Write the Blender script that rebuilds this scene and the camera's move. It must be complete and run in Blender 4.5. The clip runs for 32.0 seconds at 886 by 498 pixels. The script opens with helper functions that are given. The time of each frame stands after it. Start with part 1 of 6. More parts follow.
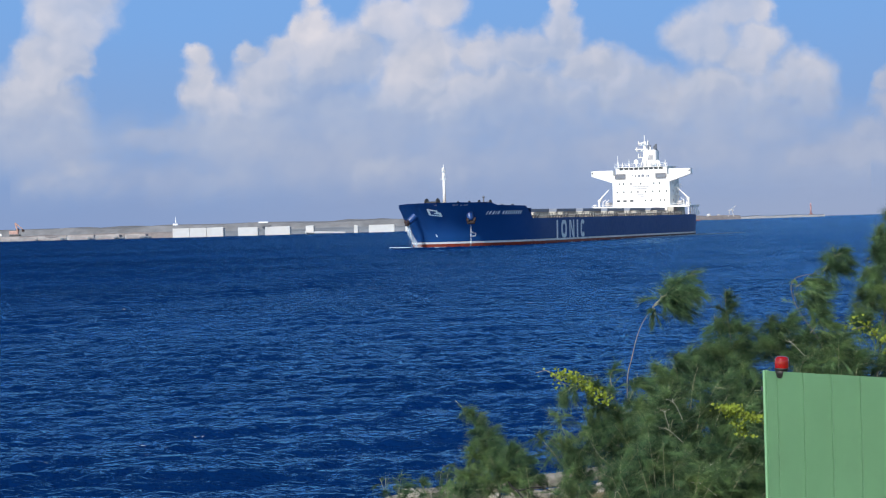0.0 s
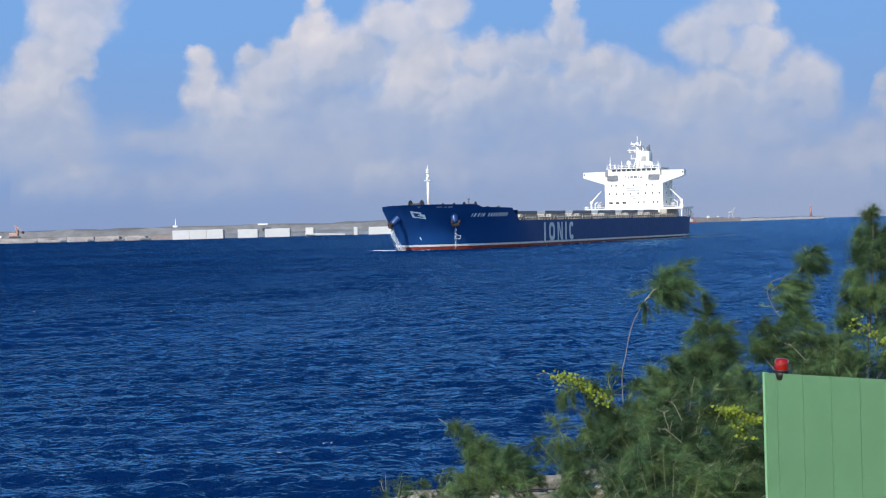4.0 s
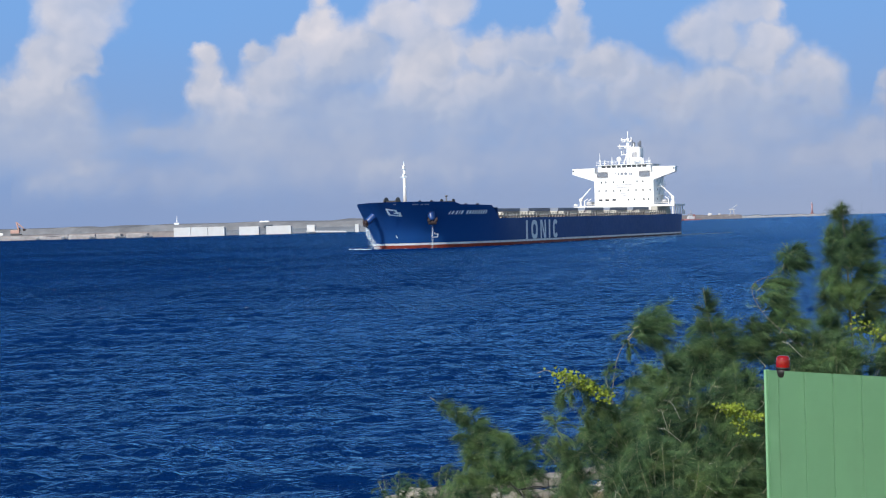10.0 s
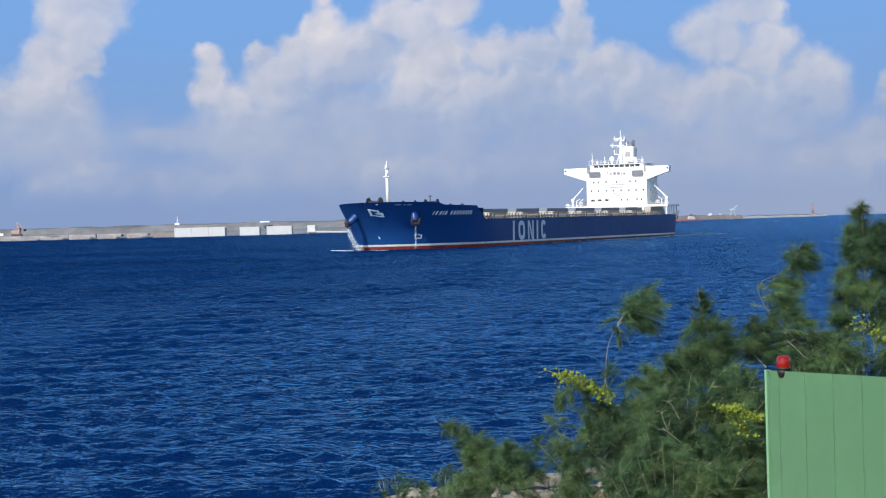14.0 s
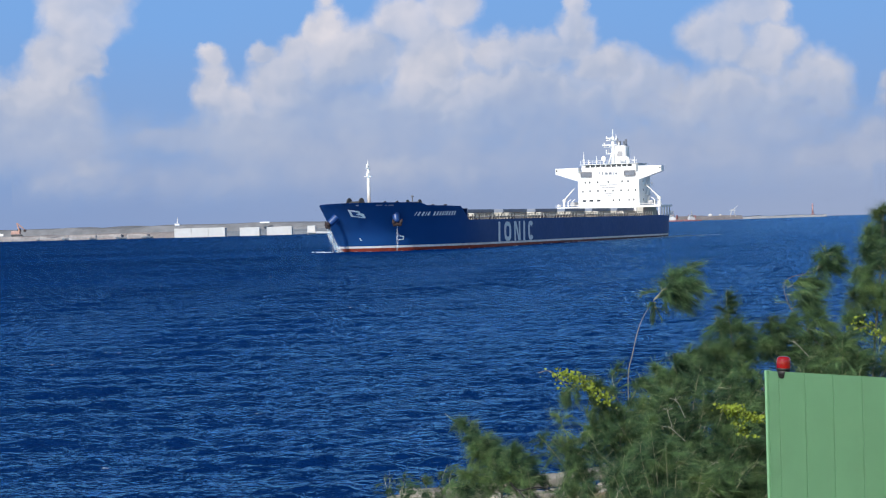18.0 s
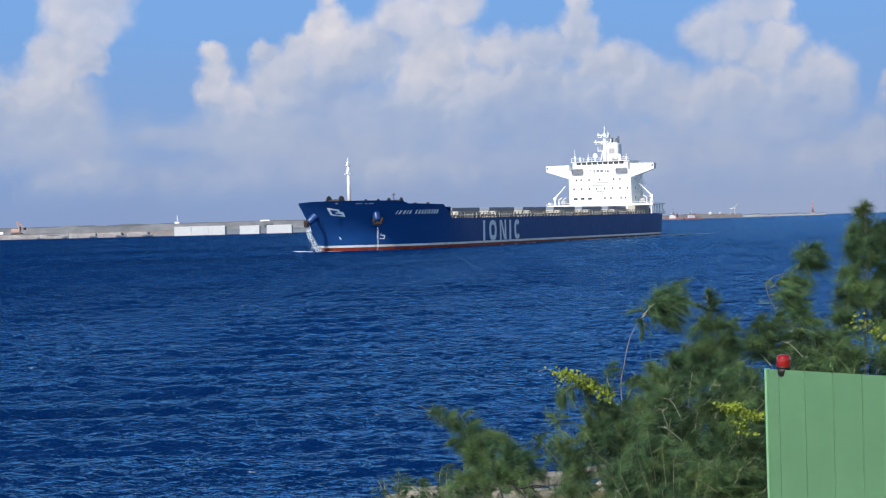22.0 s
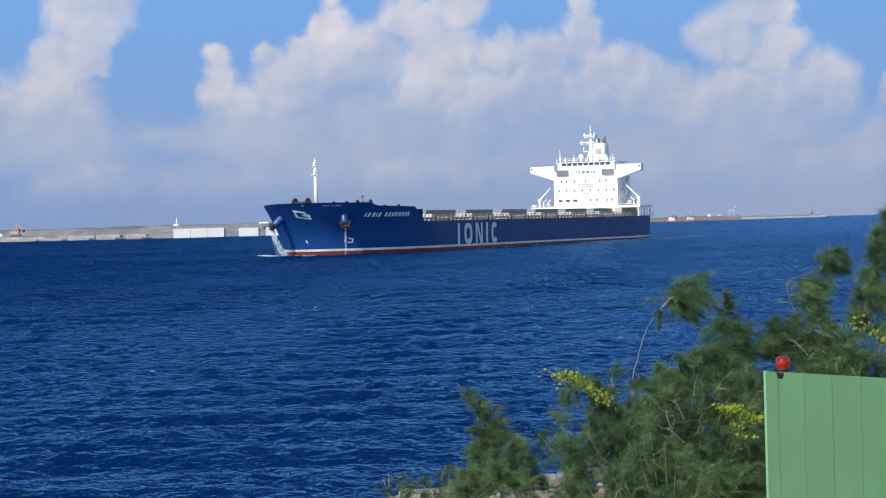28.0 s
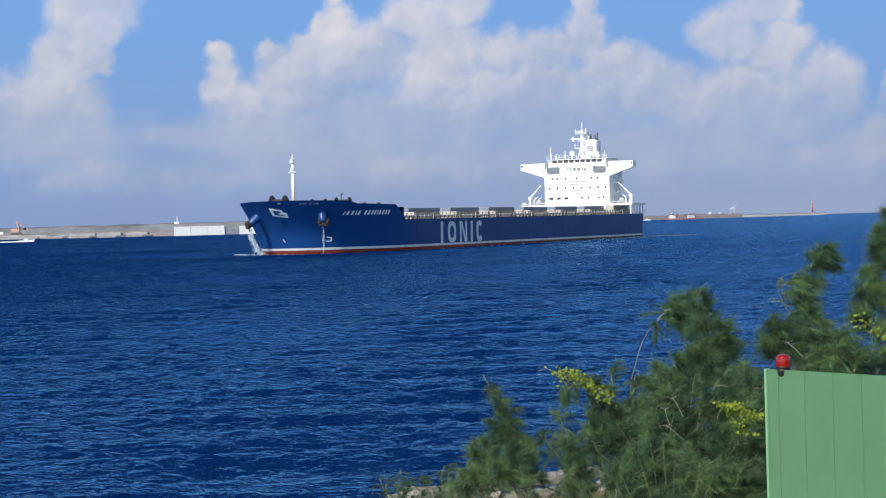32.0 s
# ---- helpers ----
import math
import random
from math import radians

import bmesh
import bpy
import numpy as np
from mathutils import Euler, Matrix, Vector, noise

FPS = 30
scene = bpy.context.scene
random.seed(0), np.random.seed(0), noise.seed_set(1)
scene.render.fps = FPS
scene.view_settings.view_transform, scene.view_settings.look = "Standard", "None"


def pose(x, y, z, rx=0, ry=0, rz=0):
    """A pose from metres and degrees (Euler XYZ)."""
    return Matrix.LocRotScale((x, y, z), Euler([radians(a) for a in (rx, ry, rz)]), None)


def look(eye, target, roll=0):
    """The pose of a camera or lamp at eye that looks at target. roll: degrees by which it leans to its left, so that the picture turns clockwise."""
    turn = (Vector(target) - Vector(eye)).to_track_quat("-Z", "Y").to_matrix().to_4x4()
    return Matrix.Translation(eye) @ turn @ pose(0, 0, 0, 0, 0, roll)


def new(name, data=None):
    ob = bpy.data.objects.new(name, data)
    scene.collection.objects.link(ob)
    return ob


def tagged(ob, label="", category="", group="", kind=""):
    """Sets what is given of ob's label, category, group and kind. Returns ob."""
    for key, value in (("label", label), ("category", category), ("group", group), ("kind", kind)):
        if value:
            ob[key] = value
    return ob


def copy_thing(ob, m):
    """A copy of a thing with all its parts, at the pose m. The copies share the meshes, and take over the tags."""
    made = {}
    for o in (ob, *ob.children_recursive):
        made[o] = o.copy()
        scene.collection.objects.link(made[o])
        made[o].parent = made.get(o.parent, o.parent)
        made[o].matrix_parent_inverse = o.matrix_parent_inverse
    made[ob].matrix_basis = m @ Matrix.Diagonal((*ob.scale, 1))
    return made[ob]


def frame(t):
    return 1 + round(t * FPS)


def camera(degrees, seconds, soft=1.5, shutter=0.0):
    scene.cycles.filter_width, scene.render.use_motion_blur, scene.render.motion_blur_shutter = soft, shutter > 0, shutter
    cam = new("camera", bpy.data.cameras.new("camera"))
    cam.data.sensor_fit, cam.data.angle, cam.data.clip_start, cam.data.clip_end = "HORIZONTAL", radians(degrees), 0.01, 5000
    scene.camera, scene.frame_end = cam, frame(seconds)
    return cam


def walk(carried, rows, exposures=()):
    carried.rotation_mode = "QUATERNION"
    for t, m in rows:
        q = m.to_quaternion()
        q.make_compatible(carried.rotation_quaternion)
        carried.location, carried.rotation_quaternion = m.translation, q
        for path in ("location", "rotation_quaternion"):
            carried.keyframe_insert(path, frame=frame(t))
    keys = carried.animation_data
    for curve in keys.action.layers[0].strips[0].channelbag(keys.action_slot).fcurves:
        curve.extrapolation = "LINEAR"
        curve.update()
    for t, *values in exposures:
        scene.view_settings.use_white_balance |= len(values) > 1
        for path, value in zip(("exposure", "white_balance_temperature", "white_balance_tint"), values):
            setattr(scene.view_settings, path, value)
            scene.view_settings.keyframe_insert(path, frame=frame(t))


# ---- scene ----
# ---- camera: standing on the bank, hand-held, long lens ----
cam = camera(22.59, 32.0, soft=1.2)
PITCH, LEAN = -0.639, -1.621
# seconds, turn to the left and tilt up of the hand, degrees
SHAKE = [
    (0, -0.015, -0.008), (0.5, -0.026, -0.03), (1, -0.038, -0.05), (1.5, -0.038, -0.027), (2, -0.01, -0.013), (2.5, -0.001, -0.027),
    (3, -0.06, 0.034), (3.5, -0.015, 0.043), (5.5, -0.055, 0.014), (6, 0.013, -0.047), (6.5, -0.082, 0.043), (7, -0.024, 0.04),
    (7.5, 0.035, -0.039), (8, -0.043, 0.028), (8.5, 0.007, 0.001), (9, 0.015, -0.03), (9.5, -0.026, 0.046), (10, 0.015, -0.027),
    (10.5, 0.007, -0.019), (11, -0.015, 0.009), (11.5, 0.013, -0.027), (12, -0.004, 0.003), (12.5, 0.007, 0.025), (13, 0.016, 0.025),
    (13.5, -0.001, 0.046), (14, 0.029, -0.019), (14.5, -0.018, 0.048), (16.5, 0.029, -0.002), (17, 0.032, -0.019), (17.5, -0.001, 0.014),
    (18, 0.029, -0.005), (18.5, -0.015, 0.025), (19, -0.001, 0.031), (19.5, 0.029, -0.019), (20, 0.007, 0.003), (20.5, 0.024, 0.006),
    (21, -0.038, 0.082), (21.5, 0.083, -0.008), (22, 0.029, -0.052), (22.5, -0.082, 0.015), (23, 0.026, -0.01), (23.5, 0.029, -0.019),
    (24, -0.021, 0.025), (24.5, 0.015, -0.022), (25, -0.021, 0.028), (25.5, 0.007, 0.003), (27.5, 0.029, -0.027), (28, 0.004, 0.003),
    (28.5, 0.01, -0.019), (29, -0.001, -0.019), (29.5, 0.013, 0.006), (30, 0.035, 0.003), (30.5, 0.018, -0.041), (31, -0.026, 0.048),
    (31.5, 0.052, -0.022), (32, 0.021, -0.052),
]
walk(cam, [(t, pose(0, 0, 5.0, 0, 0, a) @ pose(0, 0, 0, 90 + PITCH + b) @ pose(0, 0, 0, 0, 0, LEAN)) for t, a, b in SHAKE])

# ---- world, sun ----
SUN_EL, SUN_AZ = 37.0, 211.0
world = bpy.data.worlds.new("sky")
scene.world = world
world.use_nodes = True
wn = world.node_tree.nodes
sky = wn.new("ShaderNodeTexSky")
sky.sky_type, sky.sun_disc = "NISHITA", False
sky.sun_elevation, sky.sun_rotation = radians(SUN_EL), radians(SUN_AZ)
sky.air_density, sky.dust_density, sky.ozone_density = 1.0, 0.6, 1.5
world.node_tree.links.new(sky.outputs[0], wn["Background"].inputs[0])
wn["Background"].inputs[1].default_value = 0.115
lamp = bpy.data.lights.new("sun", "SUN")
lamp.energy, lamp.angle, lamp.color = 4.7, radians(0.53), (1.0, 0.95, 0.87)
sun_ob = new("sun", lamp)
az, el = radians(SUN_AZ), radians(SUN_EL)
sun_ob.matrix_world = look((math.sin(az) * math.cos(el) * 900, math.cos(az) * math.cos(el) * 900, math.sin(el) * 900), (0, 0, 0))

# ---- helpers for materials and meshes ----
def rgb(r, g, b):
    return tuple((c / 255 / 12.92 if c < 10.3 else ((c / 255 + 0.055) / 1.055) ** 2.4) for c in (r, g, b))


class Net:
    """A small node builder."""

    def __init__(self, tree):
        self.t = tree

    def node(self, kind, **settings):
        n = self.t.nodes.new("ShaderNode" + kind)
        return n

    def put(self, socket, value):
        if hasattr(value, "is_output"):
            self.t.links.new(value, socket)
        elif value is not None:
            socket.default_value = value

    def math(self, op, a, b=None, c=None, clamp=False):
        n = self.node("Math")
        n.operation, n.use_clamp = op, clamp
        for i, v in enumerate((a, b, c)):
            self.put(n.inputs[i], v)
        return n.outputs[0]

    def vec(self, op, a, b=None):
        n = self.node("VectorMath")
        n.operation = op
        self.put(n.inputs[0], a)
        if b is not None:
            self.put(n.inputs[1], b)
        return n.outputs["Value"] if op in ("LENGTH", "DOT_PRODUCT", "DISTANCE") else n.outputs[0]

    def noise(self, at, scale, detail=4.0, rough=0.55, lac=2.0, color=False):
        n = self.node("TexNoise")
        self.put(n.inputs["Vector"], at)
        n.inputs["Scale"].default_value, n.inputs["Detail"].default_value = scale, detail
        n.inputs["Roughness"].default_value, n.inputs["Lacunarity"].default_value = rough, lac
        return n.outputs["Color" if color else "Fac"]

    def span(self, v, a, b, c=0.0, d=1.0, smooth=False):
        n = self.node("MapRange")
        n.interpolation_type = "SMOOTHSTEP" if smooth else "LINEAR"
        for i, x in enumerate((v, a, b, c, d)):
            self.put(n.inputs[i], x)
        return n.outputs[0]

    def mix(self, fac, a, b, mode="MIX"):
        n = self.node("Mix")
        n.data_type, n.blend_type = "RGBA", mode
        self.put(n.inputs[0], fac)
        self.put(n.inputs[6], (*a, 1) if isinstance(a, tuple) else a)
        self.put(n.inputs[7], (*b, 1) if isinstance(b, tuple) else b)
        return n.outputs[2]

    def place(self, which="Object"):
        return self.node("TexCoord").outputs[which]

    def axes(self, v):
        n = self.node("SeparateXYZ")
        self.put(n.inputs[0], v)
        return n.outputs

    def bump(self, height, strength, distance):
        n = self.node("Bump")
        self.put(n.inputs["Strength"], strength)
        n.inputs["Distance"].default_value = distance
        self.put(n.inputs["Height"], height)
        return n.outputs[0]


def fresh(name):
    m = bpy.data.materials.new(name)
    m.use_nodes = True
    net = Net(m.node_tree)
    return m, net, m.node_tree.nodes["Principled BSDF"]


def paint(name, color, rough=0.5, metal=0.0, vary=0.15, grain=1.5, coarse=0.15, bump=0.0, dirt=None, dirt_amount=0.35, each=0.0, spec=0.5):
    """A surface with fine grain and coarse stains of its own, at real size (metres)."""
    m, n, b = fresh(name)
    at = n.place()
    fine, big = n.noise(at, grain, 5), n.noise(at, coarse, 4)
    shade = n.math("ADD", n.span(fine, 0.25, 0.75, 1 - vary, 1 + vary), n.span(big, 0.3, 0.7, -vary * 0.7, vary * 0.7))
    if each:
        info = n.node("ObjectInfo")
        shade = n.math("ADD", shade, n.span(info.outputs["Random"], 0, 1, -each, each))
    col = n.mix(1.0, color, shade, "MULTIPLY")
    if dirt:
        mask = n.span(n.noise(at, coarse * 3.1, 6, 0.65), 0.5, 0.75, 0, dirt_amount, True)
        col = n.mix(mask, col, dirt)
    n.put(b.inputs["Base Color"], col)
    n.put(b.inputs["Roughness"], n.span(fine, 0.2, 0.8, max(rough - 0.1, 0.03), min(rough + 0.12, 1)))
    b.inputs["Metallic"].default_value, b.inputs["Specular IOR Level"].default_value = metal, spec
    if bump:
        n.put(b.inputs["Normal"], n.bump(fine, 0.6, bump))
    return m


def thing(name, label, category, group="", kind="", at=None):
    ob = new(name)
    ob.empty_display_size = 0.2
    if at is not None:
        ob.matrix_basis = at
    return tagged(ob, label, category, group, kind)


def part(name, bm, material, parent=None, label="", smooth=False):
    me = bpy.data.meshes.new(name)
    bm.to_mesh(me)
    bm.free()
    for m in (material if isinstance(material, (list, tuple)) else (material,)):
        me.materials.append(m)
    if smooth:
        me.polygons.foreach_set("use_smooth", [True] * len(me.polygons))
    ob = new(name, me)
    ob.parent = parent
    if label:
        ob["label"] = label
    return ob


def share(ob, at, parent=None):
    """Another object on the same mesh."""
    o = new(ob.name.split(".")[0], ob.data)
    o.parent = parent or ob.parent
    o.matrix_basis = at
    for k in ("label",):
        if k in ob:
            o[k] = ob[k]
    return o


def box(bm, x, y, z, sx, sy, sz, bevel=0.0, rot=None):
    """A box of full sizes sx, sy, sz about (x, y, z)."""
    m = Matrix.Translation((x, y, z)) @ (rot or Matrix()) @ Matrix.Diagonal((sx, sy, sz, 1))
    r = bmesh.ops.create_cube(bm, size=1, matrix=m)
    if bevel:
        es = list({e for v in r["verts"] for e in v.link_edges})
        bmesh.ops.bevel(bm, geom=es, offset=bevel, segments=2, affect="EDGES", profile=0.5)
    return bm


def tube(bm, a, b, r0, r1=None, n=8, cap=True):
    a, b = Vector(a), Vector(b)
    d = b - a
    m = Matrix.Translation((a + b) / 2) @ d.to_track_quat("Z", "Y").to_matrix().to_4x4()
    bmesh.ops.create_cone(bm, cap_ends=cap, segments=n, radius1=r0, radius2=r0 if r1 is None else r1, depth=d.length, matrix=m)
    return bm


def ball(bm, x, y, z, rx, ry=None, rz=None, u=12, v=8):
    m = Matrix.Translation((x, y, z)) @ Matrix.Diagonal((rx, ry or rx, rz or rx, 1))
    bmesh.ops.create_uvsphere(bm, u_segments=u, v_segments=v, radius=1, matrix=m)
    return bm


def raw(name, verts, faces, material, parent=None, label="", smooth=False):
    me = bpy.data.meshes.new(name)
    me.from_pydata(verts, [], faces)
    me.materials.append(material)
    if smooth:
        me.polygons.foreach_set("use_smooth", [True] * len(me.polygons))
    ob = new(name, me)
    ob.parent = parent
    if label:
        ob["label"] = label
    return ob


def strips(points):
    """Ribbons from an array (count, rows, 2, 3) as vertices and faces."""
    k, r = points.shape[:2]
    v = points.reshape(-1, 3)
    base = (np.arange(k) * r * 2)[:, None]
    quads = []
    for i in range(r - 1):
        quads.append(np.stack([base[:, 0] + 2 * i, base[:, 0] + 2 * i + 1, base[:, 0] + 2 * i + 3, base[:, 0] + 2 * i + 2], 1))
    return v, np.concatenate(quads)


def mesh_quads(name, v, q, material, parent=None, label="", smooth=False):
    me = bpy.data.meshes.new(name)
    me.vertices.add(len(v))
    me.vertices.foreach_set("co", np.asarray(v, "f").ravel())
    me.loops.add(q.size)
    me.loops.foreach_set("vertex_index", q.astype("i").ravel())
    me.polygons.add(len(q))
    me.polygons.foreach_set("loop_start", np.arange(len(q), dtype="i") * q.shape[1])
    if smooth:
        me.polygons.foreach_set("use_smooth", np.ones(len(q), dtype=bool))
    me.update()
    me.validate()
    me.materials.append(material)
    ob = new(name, me)
    ob.parent = parent
    if label:
        ob["label"] = label
    return ob


# ---- materials ----
HULL_TRIM = 0.0030   # the painted line rises towards the bow


def hull_paint():
    m, n, b = fresh("hull_paint")
    at = n.place()
    x, y, z = n.axes(at)
    line = n.math("SUBTRACT", z, n.math("MULTIPLY", x, HULL_TRIM))
    fine, big = n.noise(at, 0.9, 6), n.noise(at, 0.06, 3)
    streak = n.noise(n.vec("MULTIPLY", at, (0.6, 0.6, 0.05)), 1.0, 5, 0.6)
    blue = n.mix(n.span(big, 0.3, 0.7), (0.010, 0.058, 0.200), (0.014, 0.068, 0.232))
    blue = n.mix(n.span(streak, 0.58, 0.78, 0, 0.12, True), blue, (0.012, 0.055, 0.20))
    red = n.mix(n.span(fine, 0.35, 0.7), (0.36, 0.060, 0.032), (0.20, 0.04, 0.03))
    red = n.mix(n.span(n.math("ADD", x, n.span(big, 0.3, 0.7, -40, 40)), 70, 170, 0.85, 0.0, True), red, (0.050, 0.030, 0.034))
    white = n.mix(n.span(fine, 0.45, 0.75), (0.82, 0.80, 0.79), (0.60, 0.57, 0.55))
    col = n.mix(n.math("GREATER_THAN", line, 0.40), red, white)
    col = n.mix(n.math("GREATER_THAN", line, 0.86), col, blue)
    n.put(b.inputs["Base Color"], col)
    n.put(b.inputs["Roughness"], n.span(fine, 0.2, 0.8, 0.42, 0.56))
    b.inputs["Specular IOR Level"].default_value = 0.08
    n.put(b.inputs["Normal"], n.bump(n.noise(n.vec("MULTIPLY", at, (0.35, 0.35, 0.8)), 1.0, 3), 0.14, 0.08))
    return m


M_HULL = hull_paint()
M_WHITE = paint("ship_white", (0.88, 0.88, 0.87), 0.45, vary=0.05, grain=1.2, coarse=0.2, dirt=(0.55, 0.47, 0.40), dirt_amount=0.15)
M_BLUE = paint("ship_blue", (0.010, 0.050, 0.195), 0.4, vary=0.15)
M_DECK = paint("deck_red_brown", (0.22, 0.12, 0.10), 0.7, vary=0.2)
M_COAMING = paint("coaming_cream", (0.50, 0.49, 0.44), 0.6, vary=0.12, grain=0.8, dirt=(0.30, 0.23, 0.17), dirt_amount=0.45)
M_HATCH = paint("hatch_grey", (0.17, 0.19, 0.23), 0.6, vary=0.2, grain=0.6)
M_COVER = paint("hatch_cover_grey", (0.19, 0.23, 0.31), 0.6, vary=0.10, grain=0.6)
M_DARK = paint("dark_steel", (0.05, 0.05, 0.055), 0.55, vary=0.25)
M_RUST = paint("rusty_iron", (0.034, 0.019, 0.019), 0.8, vary=0.35, grain=3)
M_GREYBLUE = paint("pale_lettering", (0.66, 0.72, 0.78), 0.5, vary=0.08)
M_PANE = paint("window_pane", (0.05, 0.06, 0.075), 0.12, vary=0.1)
M_PANEL = paint("grey_panel", (0.36, 0.36, 0.38), 0.4, vary=0.1)
# orange paled to pink: the far excavator's haze is in the colour
M_ORANGE = paint("faded_orange_paint", (0.46, 0.28, 0.24), 0.55, vary=0.15)
# lighthouse red, dulled in the colour to stand for distance haze
M_REDPAINT = paint("red_paint", (0.36, 0.21, 0.22), 0.5, vary=0.15)
M_CONC = paint("pale_concrete", (0.54, 0.53, 0.53), 0.85, vary=0.06, grain=0.3, coarse=0.05, dirt=(0.55, 0.52, 0.48), dirt_amount=0.4)
# dark blue-grey: shade and distance haze are put into this concrete colour
M_CONC_SHADE = paint("weathered_concrete", (0.15, 0.17, 0.20), 0.9, vary=0.2, grain=0.3, coarse=0.06)
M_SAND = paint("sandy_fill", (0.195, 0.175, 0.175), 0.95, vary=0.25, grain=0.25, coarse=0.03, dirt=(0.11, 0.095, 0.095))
# distance haze is mixed into the scrub colour as grey-blue
M_HAZED_HILL = paint("far_scrub", (0.150, 0.155, 0.170), 0.95, vary=0.25, grain=0.08, coarse=0.01)
M_RUBBLE = paint("pale_rubble", (0.34, 0.31, 0.305), 0.95, vary=0.25, grain=0.4, coarse=0.08, dirt=(0.20, 0.18, 0.17))
M_ROCK = paint("shore_rock", (0.26, 0.245, 0.21), 0.9, vary=0.3, grain=6, coarse=1.2, bump=0.03, dirt=(0.16, 0.14, 0.11), each=0.15)
M_PALE_ROCK = paint("bleached_rock", (0.55, 0.52, 0.47), 0.9, vary=0.2, grain=9, coarse=1.5, bump=0.02, dirt=(0.3, 0.27, 0.22))
M_SOIL = paint("dry_soil", (0.20, 0.16, 0.10), 0.95, vary=0.35, grain=5, coarse=0.6, bump=0.05)
M_BARK = paint("grey_bark", (0.150, 0.145, 0.128), 0.9, vary=0.3, grain=25, coarse=4, bump=0.004)
M_DEADWOOD = paint("bleached_wood", (0.44, 0.46, 0.38), 0.85, vary=0.2, grain=30, coarse=6)
M_TWIG = paint("pale_twig", (0.30, 0.31, 0.20), 0.8, vary=0.25, grain=20, coarse=4)
M_FENCE = paint("green_sheet_steel", (0.195, 0.410, 0.232), 0.45, vary=0.05, grain=3, coarse=0.9, dirt=(0.16, 0.30, 0.18), dirt_amount=0.25)
M_FENCE_EDGE = paint("green_edge_steel", (0.085, 0.30, 0.13), 0.4, vary=0.08, grain=6)
M_BLACK = paint("black_plastic", (0.016, 0.016, 0.018), 0.6, vary=0.2, grain=20)


def lens_red():
    m, n, b = fresh("red_lamp_lens")
    at = n.place()
    n.put(b.inputs["Base Color"], n.mix(n.span(n.noise(at, 60, 3), 0.3, 0.7), (0.20, 0.003, 0.004), (0.30, 0.005, 0.005)))
    b.inputs["Roughness"].default_value = 0.12
    b.inputs["Coat Weight"].default_value = 0.6
    return m


M_LENS = lens_red()


def leaves(name, dark, light, tip, olive, shine=0.35, through_light=0.25, yellow=0.0):
    m, n, b = fresh(name)
    geo = n.node("NewGeometry")
    info = n.node("ObjectInfo")
    at = n.place()
    r = geo.outputs["Random Per Island"]
    tuft = n.math("ADD", n.noise(at, 8.5, 3, 0.6), n.span(r, 0, 1, -0.10, 0.10))
    col = n.mix(n.span(tuft, 0.36, 0.66), dark, light)
    col = n.mix(n.span(n.noise(at, 3.1, 3), 0.52, 0.72, 0, 0.75), col, olive)
    col = n.mix(n.span(r, 0.90, 1.0, 0, 0.9), col, tip)
    own = info.outputs["Random"]
    col = n.mix(n.span(own, 0.55, 1.0, 0, yellow), col, (0.20, 0.275, 0.075))
    col = n.mix(1.0, col, n.span(own, 0, 0.8, 0.62, 1.2), "MULTIPLY")
    n.put(b.inputs["Base Color"], col)
    b.inputs["Roughness"].default_value = 0.55
    b.inputs["Specular IOR Level"].default_value = shine
    thin = n.node("BsdfTranslucent")
    n.put(thin.inputs[0], col)
    blend = n.node("MixShader")
    blend.inputs[0].default_value = through_light
    n.t.links.new(b.outputs[0], blend.inputs[1])
    n.t.links.new(thin.outputs[0], blend.inputs[2])
    n.t.links.new(blend.outputs[0], n.t.nodes["Material Output"].inputs[0])
    return m


M_NEEDLE = leaves("casuarina_needles", (0.020, 0.062, 0.045), (0.142, 0.270, 0.120), (0.46, 0.52, 0.29), (0.160, 0.228, 0.080), 0.22, 0.42, 0.30)
M_VINE = leaves("vine_leaves", (0.20, 0.28, 0.035), (0.43, 0.52, 0.07), (0.66, 0.66, 0.22), (0.48, 0.46, 0.06), 0.4, 0.35)
M_GRASS = leaves("shore_grass", (0.045, 0.070, 0.022), (0.125, 0.130, 0.050), (0.32, 0.26, 0.14), (0.19, 0.155, 0.075))


